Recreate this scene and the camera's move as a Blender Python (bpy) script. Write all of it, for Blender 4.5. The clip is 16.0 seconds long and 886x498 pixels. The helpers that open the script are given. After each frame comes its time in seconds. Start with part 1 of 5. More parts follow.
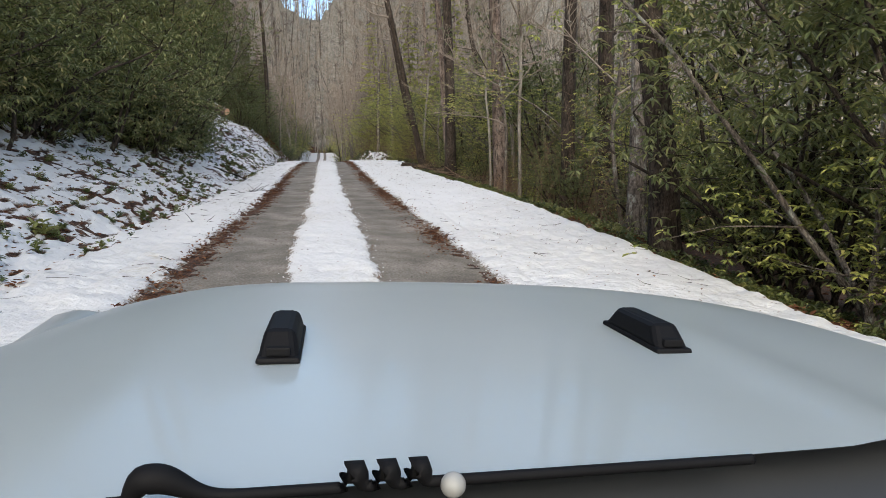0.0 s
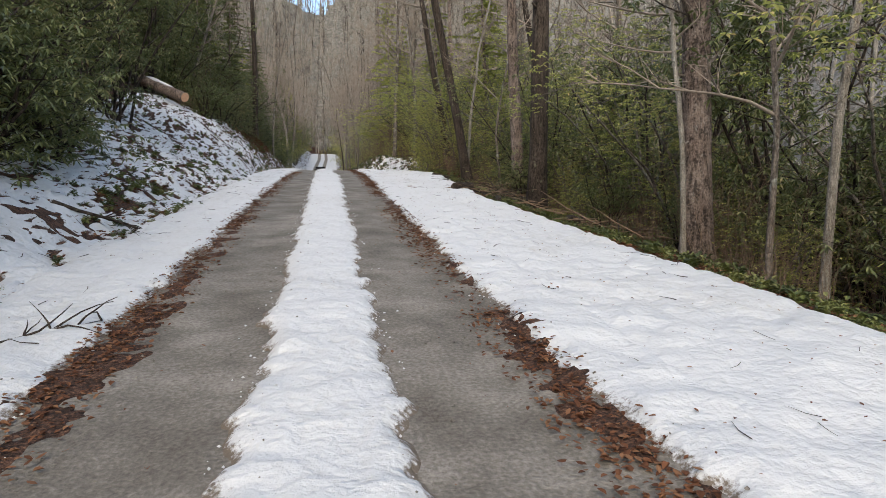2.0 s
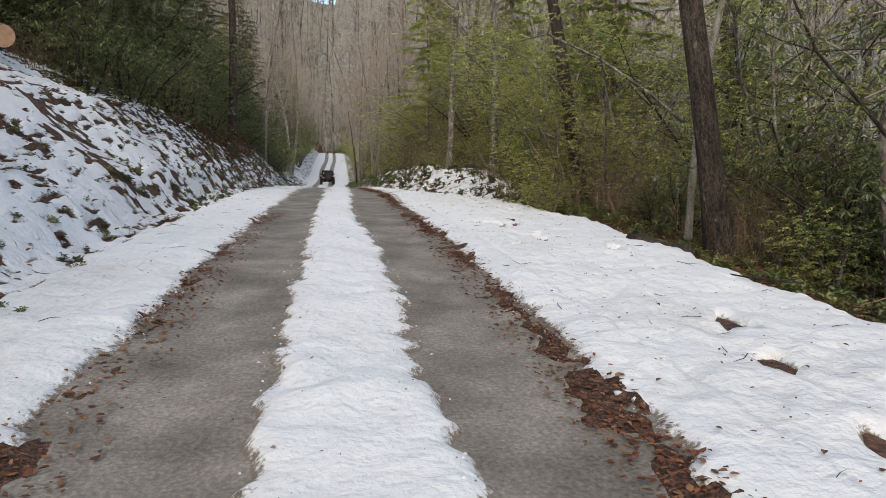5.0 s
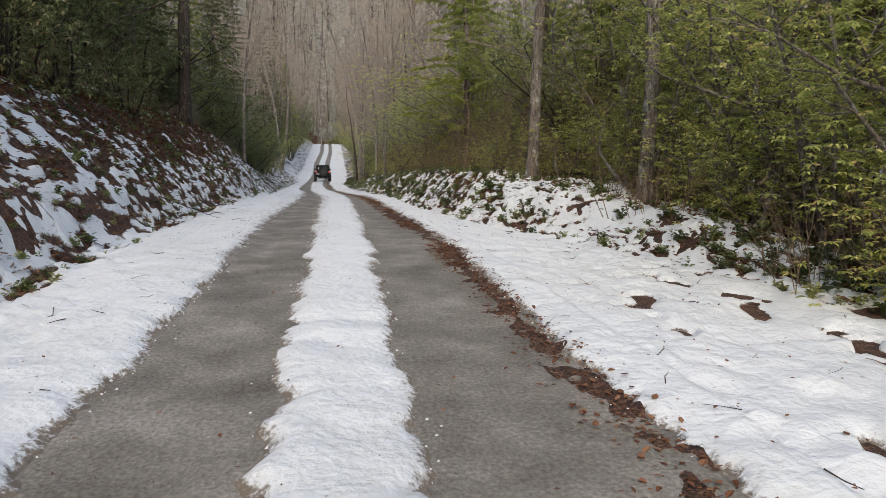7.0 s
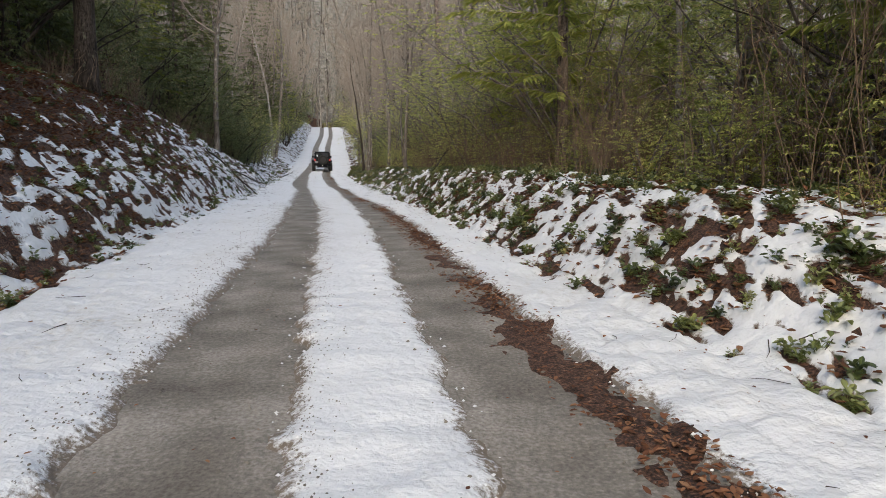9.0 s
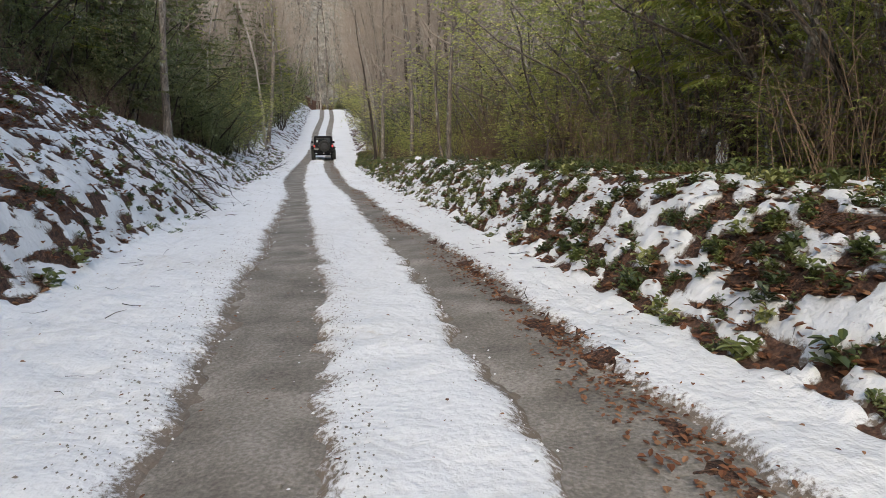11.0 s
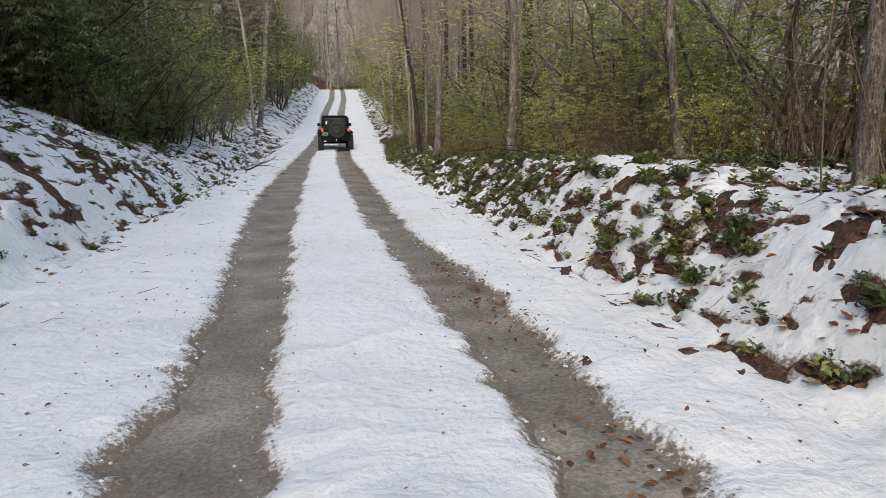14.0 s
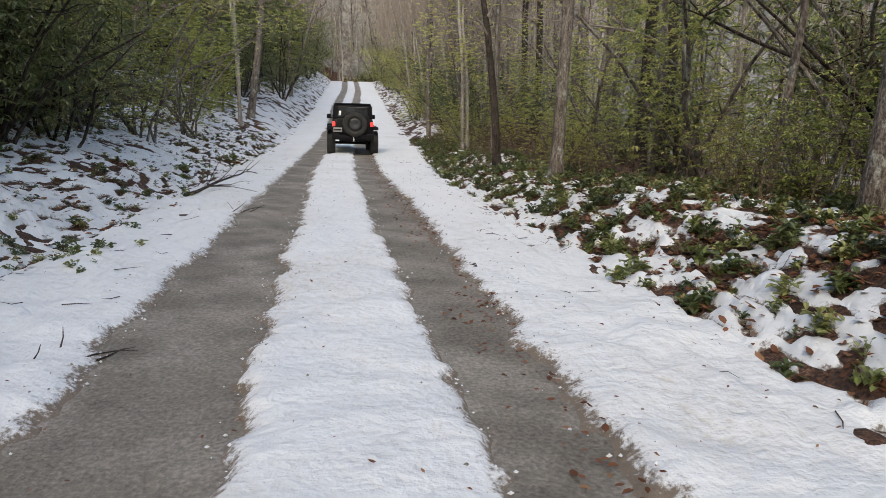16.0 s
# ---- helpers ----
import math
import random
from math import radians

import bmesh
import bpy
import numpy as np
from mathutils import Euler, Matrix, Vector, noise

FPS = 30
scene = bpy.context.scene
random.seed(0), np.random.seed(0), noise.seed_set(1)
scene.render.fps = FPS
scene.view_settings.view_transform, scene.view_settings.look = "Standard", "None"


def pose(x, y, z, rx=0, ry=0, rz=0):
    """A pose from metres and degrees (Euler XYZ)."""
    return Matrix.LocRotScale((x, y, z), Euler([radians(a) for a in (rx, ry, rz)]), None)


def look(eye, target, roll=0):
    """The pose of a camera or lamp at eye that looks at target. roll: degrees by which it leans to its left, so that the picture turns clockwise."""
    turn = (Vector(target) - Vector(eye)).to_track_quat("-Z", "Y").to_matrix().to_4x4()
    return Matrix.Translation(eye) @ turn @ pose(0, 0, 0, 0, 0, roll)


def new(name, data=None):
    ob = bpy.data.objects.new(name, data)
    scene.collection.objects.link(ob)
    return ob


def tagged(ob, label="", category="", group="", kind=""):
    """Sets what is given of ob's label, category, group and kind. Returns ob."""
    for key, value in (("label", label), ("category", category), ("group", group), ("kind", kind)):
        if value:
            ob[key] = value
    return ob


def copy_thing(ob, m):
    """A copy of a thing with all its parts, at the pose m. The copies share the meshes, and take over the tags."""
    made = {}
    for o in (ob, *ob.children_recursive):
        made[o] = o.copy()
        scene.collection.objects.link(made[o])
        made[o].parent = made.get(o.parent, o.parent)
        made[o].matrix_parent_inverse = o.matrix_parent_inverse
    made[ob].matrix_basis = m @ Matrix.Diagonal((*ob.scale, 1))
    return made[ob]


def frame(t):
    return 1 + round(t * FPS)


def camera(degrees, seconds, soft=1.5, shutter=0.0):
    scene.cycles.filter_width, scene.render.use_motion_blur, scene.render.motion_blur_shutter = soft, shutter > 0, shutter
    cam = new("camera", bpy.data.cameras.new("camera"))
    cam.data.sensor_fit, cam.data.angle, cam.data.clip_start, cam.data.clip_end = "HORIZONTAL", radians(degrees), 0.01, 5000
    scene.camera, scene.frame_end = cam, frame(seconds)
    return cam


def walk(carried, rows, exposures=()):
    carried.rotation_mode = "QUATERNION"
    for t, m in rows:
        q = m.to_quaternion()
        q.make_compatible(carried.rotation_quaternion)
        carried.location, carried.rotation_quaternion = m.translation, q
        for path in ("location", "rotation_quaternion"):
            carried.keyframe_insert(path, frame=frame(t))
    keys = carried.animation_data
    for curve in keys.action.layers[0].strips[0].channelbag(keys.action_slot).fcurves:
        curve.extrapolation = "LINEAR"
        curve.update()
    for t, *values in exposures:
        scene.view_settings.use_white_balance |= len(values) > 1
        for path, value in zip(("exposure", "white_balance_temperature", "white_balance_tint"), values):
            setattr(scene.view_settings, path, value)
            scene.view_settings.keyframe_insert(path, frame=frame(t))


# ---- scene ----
cam = camera(68.0, 16.0, soft=0.6)
PATH = [
    (0.0, pose(0.000, 0.000, 1.500, 85.01, 0, -10.20) @ pose(0, 0, 0, 0, 0, -1.30)),
    (0.5, pose(0.042, 3.532, 1.788, 85.08, 0, -10.33) @ pose(0, 0, 0, 0, 0, -1.40)),
    (1.0, pose(0.078, 7.025, 2.071, 85.12, 0, -10.32) @ pose(0, 0, 0, 0, 0, -1.20)),
    (1.5, pose(0.122, 10.421, 2.340, 85.14, 0, -10.35) @ pose(0, 0, 0, 0, 0, -0.70)),
    (2.0, pose(0.149, 13.695, 2.633, 85.23, 0, -10.25) @ pose(0, 0, 0, 0, 0, -0.10)),
    (2.5, pose(0.150, 16.863, 2.915, 85.21, 0, -9.94) @ pose(0, 0, 0, 0, 0, 0.30)),
    (3.0, pose(0.159, 19.935, 3.169, 85.35, 0, -9.76) @ pose(0, 0, 0, 0, 0, 0.50)),
    (3.5, pose(0.164, 22.930, 3.417, 85.41, 0, -9.57) @ pose(0, 0, 0, 0, 0, 0.60)),
    (4.0, pose(0.143, 25.889, 3.665, 85.24, 0, -9.30) @ pose(0, 0, 0, 0, 0, 0.50)),
    (4.5, pose(0.135, 28.868, 3.905, 85.18, 0, -9.49) @ pose(0, 0, 0, 0, 0, 0.46)),
    (5.0, pose(0.135, 31.851, 4.149, 85.11, 0, -9.66) @ pose(0, 0, 0, 0, 0, 0.41)),
    (5.5, pose(0.140, 34.825, 4.390, 84.99, 0, -9.70) @ pose(0, 0, 0, 0, 0, 0.35)),
    (6.0, pose(0.146, 37.776, 4.620, 84.79, 0, -9.63) @ pose(0, 0, 0, 0, 0, 0.28)),
    (6.5, pose(0.149, 40.689, 4.831, 84.46, 0, -9.61) @ pose(0, 0, 0, 0, 0, 0.20)),
    (7.0, pose(0.158, 43.604, 5.035, 84.22, 0, -9.96) @ pose(0, 0, 0, 0, 0, 0.15)),
    (7.5, pose(0.194, 46.444, 5.200, 83.94, 0, -10.00) @ pose(0, 0, 0, 0, 0, 0.00)),
    (8.0, pose(0.219, 49.206, 5.373, 83.79, 0, -10.22) @ pose(0, 0, 0, 0, 0, 0.17)),
    (8.5, pose(0.188, 51.981, 5.505, 83.38, 0, -10.18) @ pose(0, 0, 0, 0, 0, 0.26)),
    (9.0, pose(0.139, 54.720, 5.606, 82.81, 0, -9.93) @ pose(0, 0, 0, 0, 0, 0.14)),
    (9.5, pose(0.103, 57.429, 5.680, 82.37, 0, -9.47) @ pose(0, 0, 0, 0, 0, -0.24)),
    (10.0, pose(0.081, 60.183, 5.737, 81.98, 0, -9.19) @ pose(0, 0, 0, 0, 0, -0.69)),
    (10.5, pose(0.052, 62.954, 5.790, 81.62, 0, -9.38) @ pose(0, 0, 0, 0, 0, -0.87)),
    (11.0, pose(0.025, 65.725, 5.833, 81.31, 0, -9.69) @ pose(0, 0, 0, 0, 0, -0.86)),
    (11.5, pose(0.010, 68.494, 5.861, 81.01, 0, -10.00) @ pose(0, 0, 0, 0, 0, -0.77)),
    (12.0, pose(0.003, 71.262, 5.875, 80.70, 0, -10.17) @ pose(0, 0, 0, 0, 0, -0.67)),
    (12.5, pose(-0.013, 74.029, 5.870, 80.34, 0, -10.05) @ pose(0, 0, 0, 0, 0, -0.65)),
    (13.0, pose(-0.064, 76.800, 5.863, 80.29, 0, -9.77) @ pose(0, 0, 0, 0, 0, -0.63)),
    (13.5, pose(-0.148, 79.582, 5.863, 80.24, 0, -9.40) @ pose(0, 0, 0, 0, 0, -0.65)),
    (14.0, pose(-0.236, 82.344, 5.853, 80.14, 0, -8.91) @ pose(0, 0, 0, 0, 0, -0.61)),
    (14.5, pose(-0.302, 85.156, 5.857, 80.11, 0, -8.76) @ pose(0, 0, 0, 0, 0, -0.36)),
    (15.0, pose(-0.381, 88.048, 5.853, 80.09, 0, -8.70) @ pose(0, 0, 0, 0, 0, -0.02)),
    (15.5, pose(-0.457, 90.907, 5.858, 80.16, 0, -8.56) @ pose(0, 0, 0, 0, 0, 0.46)),
    (16.0, pose(-0.532, 93.763, 5.871, 80.08, 0, -8.36) @ pose(0, 0, 0, 0, 0, 1.02)),
]
walk(cam, PATH, [(0.0, -0.20, 6700, 4), (4.0, -0.18, 6700, 4), (7.0, -0.08, 6700, 4), (9.5, 0.05, 6700, 4), (12.5, 0.25, 6750, 4), (16.0, 0.13, 6750, 4)])

# ---- light ----
SUN_ELEVATION, SUN_FROM = 38.0, 194.0     # degrees; SUN_FROM: compass of the sun, clockwise from +y
world = bpy.data.worlds.new("world")
scene.world = world
world.use_nodes = True
wn = world.node_tree.nodes
sky = wn.new("ShaderNodeTexSky")
sky.sky_type, sky.sun_disc = "NISHITA", False
sky.sun_elevation, sky.sun_rotation = radians(SUN_ELEVATION), radians(SUN_FROM)
sky.dust_density, sky.ozone_density = 2.5, 0.8
world.node_tree.links.new(sky.outputs[0], wn["Background"].inputs[0])
wn["Background"].inputs[1].default_value = 0.42
sun_data = bpy.data.lights.new("sun", "SUN")
sun_data.energy, sun_data.angle, sun_data.color = 0.42, radians(18), (1.0, 0.93, 0.84)
sun = new("sun", sun_data)
az, el = radians(SUN_FROM), radians(SUN_ELEVATION)
sun_way = Vector((math.sin(az) * math.cos(el), math.cos(az) * math.cos(el), math.sin(el)))
sun.matrix_world = look(sun_way * 150, (0, 0, 0))

# ---- materials ----
def material(name):
    m = bpy.data.materials.new(name)
    m.use_nodes = True
    return m, m.node_tree.nodes, m.node_tree.links, m.node_tree.nodes["Principled BSDF"]


def ramp(nodes, stops):
    r = nodes.new("ShaderNodeValToRGB")
    while len(r.color_ramp.elements) < len(stops):
        r.color_ramp.elements.new(0.5)
    for e, (p, c) in zip(r.color_ramp.elements, stops):
        e.position, e.color = p, (*c, 1)
    return r


def noise_node(nodes, links, scale, detail=4, stretch=(1, 1, 1), rough=0.55):
    tc, mp, n = nodes.new("ShaderNodeTexCoord"), nodes.new("ShaderNodeMapping"), nodes.new("ShaderNodeTexNoise")
    mp.inputs["Scale"].default_value = stretch
    n.inputs["Scale"].default_value, n.inputs["Detail"].default_value, n.inputs["Roughness"].default_value = scale, detail, rough
    links.new(tc.outputs["Object"], mp.inputs[0])
    links.new(mp.outputs[0], n.inputs["Vector"])
    return n


def surface(name, stops, scale=4, fine=40, rough=0.8, bump=0.3, distance=0.02, stretch=(1, 1, 1), metal=0.0, spec=0.3, mix=0.45):
    """Coarse and fine noise through a colour ramp, with bump."""
    m, n, l, b = material(name)
    a, f = noise_node(n, l, scale, 5, stretch), noise_node(n, l, fine, 4, stretch)
    mx = n.new("ShaderNodeMix")
    mx.inputs[0].default_value = mix
    l.new(a.outputs[0], mx.inputs[2]); l.new(f.outputs[0], mx.inputs[3])
    r = ramp(n, stops)
    l.new(mx.outputs[0], r.inputs[0]); l.new(r.outputs[0], b.inputs["Base Color"])
    bp = n.new("ShaderNodeBump")
    bp.inputs["Strength"].default_value, bp.inputs["Distance"].default_value = bump, distance
    l.new(mx.outputs[0], bp.inputs["Height"]); l.new(bp.outputs[0], b.inputs["Normal"])
    b.inputs["Roughness"].default_value, b.inputs["Metallic"].default_value = rough, metal
    b.inputs["Specular IOR Level"].default_value = spec
    return m


def leafy(name, stops, rough=0.45, through_light=0.25, spec=0.4):
    """Leaves: a colour of its own for each leaf, some light passing through."""
    m, n, l, b = material(name)
    g, o = n.new("ShaderNodeNewGeometry"), n.new("ShaderNodeObjectInfo")
    ad = n.new("ShaderNodeMath"); ad.operation = "MULTIPLY_ADD"
    l.new(o.outputs["Random"], ad.inputs[0]); ad.inputs[1].default_value = 0.3
    sc = n.new("ShaderNodeMath"); sc.operation = "MULTIPLY"; sc.inputs[1].default_value = 0.7
    l.new(g.outputs["Random Per Island"], sc.inputs[0]); l.new(sc.outputs[0], ad.inputs[2])
    r = ramp(n, stops)
    l.new(ad.outputs[0], r.inputs[0]); l.new(r.outputs[0], b.inputs["Base Color"])
    b.inputs["Roughness"].default_value, b.inputs["Specular IOR Level"].default_value = rough, spec
    t, mx = n.new("ShaderNodeBsdfTranslucent"), n.new("ShaderNodeMixShader")
    l.new(r.outputs[0], t.inputs[0])
    mx.inputs[0].default_value = through_light
    l.new(b.outputs[0], mx.inputs[1]); l.new(t.outputs[0], mx.inputs[2])
    l.new(mx.outputs[0], n["Material Output"].inputs[0])
    return m


def plain(name, colour, rough=0.4, metal=0.0, spec=0.5, coat=0.0, dirt=0.0):
    m, n, l, b = material(name)
    b.inputs["Roughness"].default_value, b.inputs["Metallic"].default_value = rough, metal
    b.inputs["Specular IOR Level"].default_value, b.inputs["Coat Weight"].default_value = spec, coat
    a = noise_node(n, l, 3.0, 6)
    dark = tuple(c * (1 - dirt) + 0.05 * dirt for c in colour)
    r = ramp(n, [(0.35, colour), (0.75, dark)])
    l.new(a.outputs[0], r.inputs[0]); l.new(r.outputs[0], b.inputs["Base Color"])
    return m



def dirty_edges(m):
    """Snow that thins out into grit and bits of litter towards its edges; "cover" is how much snow lies there."""
    n, l, b = m.node_tree.nodes, m.node_tree.links, m.node_tree.nodes["Principled BSDF"]
    clean = b.inputs["Base Color"].links[0].from_socket
    at = n.new("ShaderNodeAttribute"); at.attribute_name = "cover"
    grit = noise_node(n, l, 26, 5, rough=0.7)
    ad = n.new("ShaderNodeMath"); ad.operation = "MULTIPLY_ADD"; ad.inputs[1].default_value = 2.6
    l.new(grit.outputs[0], ad.inputs[0]); l.new(at.outputs["Fac"], ad.inputs[2])
    fade = ramp(n, [(0.44, (0, 0, 0)), (0.60, (1, 1, 1))])
    half = n.new("ShaderNodeMath"); half.operation = "MULTIPLY"; half.inputs[1].default_value = 0.33
    l.new(ad.outputs[0], half.inputs[0]); l.new(half.outputs[0], fade.inputs[0])
    mix = n.new("ShaderNodeMixRGB")
    mix.inputs[1].default_value = (0.15, 0.118, 0.09, 1)
    l.new(fade.outputs[0], mix.inputs[0]); l.new(clean, mix.inputs[2]); l.new(mix.outputs[0], b.inputs["Base Color"])
    return m


SNOW_STOPS = [(0.28, (0.44, 0.40, 0.345)), (0.38, (0.54, 0.535, 0.53)), (0.5, (0.59, 0.59, 0.595)), (1.0, (0.65, 0.65, 0.655))]
SNOW = surface("snow", SNOW_STOPS, 0.6, 14, 0.65, 0.9, 0.05, spec=0.2)
SNOW_COVER = dirty_edges(surface("melting_snow", SNOW_STOPS, 0.6, 14, 0.65, 1.0, 0.06, spec=0.2))
GRAVEL = surface("gravel", [(0.32, (0.075, 0.063, 0.050)), (0.5, (0.165, 0.146, 0.123)), (0.66, (0.30, 0.27, 0.235))], 1.6, 38, 0.85, 1.0, 0.03)
SOIL = surface("leaf_litter_soil", [(0.32, (0.012, 0.009, 0.007)), (0.47, (0.05, 0.027, 0.018)), (0.6, (0.11, 0.055, 0.034)), (0.75, (0.21, 0.125, 0.08))], 3.5, 24, 0.95, 1.0, 0.08, mix=0.6)
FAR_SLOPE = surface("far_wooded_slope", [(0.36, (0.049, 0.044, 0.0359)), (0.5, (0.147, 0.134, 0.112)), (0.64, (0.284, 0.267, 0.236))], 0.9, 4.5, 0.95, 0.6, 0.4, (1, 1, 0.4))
def bark(name, stops, ridges, crack, lichen=(0.35, 0.36, 0.30), lichen_from=0.66, stretch=0.12):
    """Bark: long broken ridges between furrows, with fine grain and patches of lichen or moss."""
    m, n, l, b = material(name)
    ridge, flake = noise_node(n, l, ridges, 3, (1, 1, stretch), 0.6), noise_node(n, l, ridges * 1.7, 3, (1, 1, stretch * 3.5), 0.6)
    both = n.new("ShaderNodeMix"); both.inputs[0].default_value = 0.42
    l.new(ridge.outputs[0], both.inputs[2]); l.new(flake.outputs[0], both.inputs[3])
    edge = ramp(n, [(0.40, (1 - crack, 1 - crack, 1 - crack)), (0.56, (1, 1, 1))])
    l.new(both.outputs[0], edge.inputs[0])
    coarse, fine, spots = noise_node(n, l, 3, 4, (1, 1, 0.5)), noise_node(n, l, 60, 4, (1, 1, 0.35)), noise_node(n, l, 4.5, 6, (1, 1, 0.6), 0.7)
    mx = n.new("ShaderNodeMix"); mx.inputs[0].default_value = 0.5
    l.new(coarse.outputs[0], mx.inputs[2]); l.new(fine.outputs[0], mx.inputs[3])
    r = ramp(n, stops)
    l.new(mx.outputs[0], r.inputs[0])
    dark = n.new("ShaderNodeMixRGB"); dark.blend_type = "MULTIPLY"; dark.inputs[0].default_value = 1.0
    l.new(r.outputs[0], dark.inputs[1]); l.new(edge.outputs[0], dark.inputs[2])
    grown = ramp(n, [(lichen_from, (0, 0, 0)), (lichen_from + 0.10, (0.8, 0.8, 0.8))])
    l.new(spots.outputs[0], grown.inputs[0])
    over = n.new("ShaderNodeMixRGB")
    over.inputs[2].default_value = (*lichen, 1)
    l.new(grown.outputs[0], over.inputs[0]); l.new(dark.outputs[0], over.inputs[1]); l.new(over.outputs[0], b.inputs["Base Color"])
    height = n.new("ShaderNodeMath"); height.operation = "MULTIPLY_ADD"; height.inputs[1].default_value = 0.3
    l.new(fine.outputs[0], height.inputs[0]); l.new(both.outputs[0], height.inputs[2])
    bp = n.new("ShaderNodeBump")
    bp.inputs["Strength"].default_value, bp.inputs["Distance"].default_value = 1.0, 0.06
    l.new(height.outputs[0], bp.inputs["Height"]); l.new(bp.outputs[0], b.inputs["Normal"])
    b.inputs["Roughness"].default_value, b.inputs["Specular IOR Level"].default_value = 0.95, 0.2
    return m


BARK = bark("grey_bark", [(0.35, (0.0875, 0.0688, 0.0562)), (0.5, (0.188, 0.156, 0.131)), (0.68, (0.375, 0.331, 0.288))], 19, 0.65, (0.42, 0.43, 0.38), 0.56, 0.16)
BARK_DARK = bark("dark_mossy_bark", [(0.35, (0.0222, 0.0166, 0.0131)), (0.5, (0.0594, 0.0444, 0.0351)), (0.68, (0.119, 0.095, 0.0775))], 18, 0.72, (0.17, 0.17, 0.115), 0.60, 0.16)
BARK_PINE = bark("pine_bark", [(0.35, (0.0978, 0.069, 0.0563)), (0.5, (0.196, 0.147, 0.122)), (0.68, (0.333, 0.276, 0.241))], 13, 0.78, (0.33, 0.31, 0.28), 0.62, 0.3)
BARK_PALE = bark("pale_bark", [(0.35, (0.156, 0.132, 0.108)), (0.5, (0.3, 0.264, 0.222)), (0.68, (0.48, 0.438, 0.384))], 20, 0.35, (0.45, 0.46, 0.42), 0.58, 0.2)
LITTER = surface("red_leaf_litter", [(0.36, (0.014, 0.009, 0.007)), (0.47, (0.05, 0.026, 0.017)), (0.57, (0.12, 0.06, 0.038)), (0.70, (0.28, 0.165, 0.105))], 13, 55, 0.95, 1.0, 0.05, mix=0.6)
TWIG = surface("twig_bark", [(0.3, (0.14, 0.112, 0.0878)), (0.7, (0.336, 0.28, 0.23))], 6, 30, 0.95, 0.3)
LEAF_DARK = leafy("rhododendron_leaf", [(0.0, (0.0554, 0.0696, 0.0269)), (0.45, (0.117, 0.138, 0.047)), (0.78, (0.209, 0.216, 0.084)), (0.9, (0.32, 0.288, 0.134)), (1.0, (0.271, 0.156, 0.0784))], 0.38, 0.25)
LEAF_LIGHT = leafy("laurel_leaf", [(0.0, (0.122, 0.141, 0.0416)), (0.45, (0.325, 0.347, 0.0921)), (0.75, (0.535, 0.528, 0.156)), (0.88, (0.65, 0.561, 0.208)), (1.0, (0.422, 0.248, 0.119))], 0.42, 0.5)
NEEDLE = leafy("hemlock_needles", [(0.0, (0.091, 0.124, 0.0264)), (0.5, (0.234, 0.26, 0.054)), (1.0, (0.416, 0.403, 0.096))], 0.6, 0.3, 0.2)
# the same hemlock needles, with the left bank's shade put into their colour
NEEDLE_SHADED = leafy("shaded_hemlock_needles", [(0.0, (0.0405, 0.054, 0.0234)), (0.5, (0.101, 0.115, 0.0416)), (1.0, (0.189, 0.182, 0.0715))], 0.6, 0.2, 0.2)
PLANT = leafy("ground_plant_leaf", [(0.0, (0.0273, 0.0358, 0.0155)), (0.35, (0.0684, 0.0872, 0.0265)), (0.65, (0.149, 0.168, 0.0497)), (0.82, (0.248, 0.246, 0.0884)), (0.9, (0.212, 0.106, 0.0553)), (1.0, (0.111, 0.0504, 0.0309))], 0.35, 0.2)
DEAD = leafy("dead_leaf", [(0.0, (0.065, 0.028, 0.016)), (0.5, (0.16, 0.07, 0.038)), (1.0, (0.29, 0.165, 0.09))], 0.8, 0.15, 0.1)


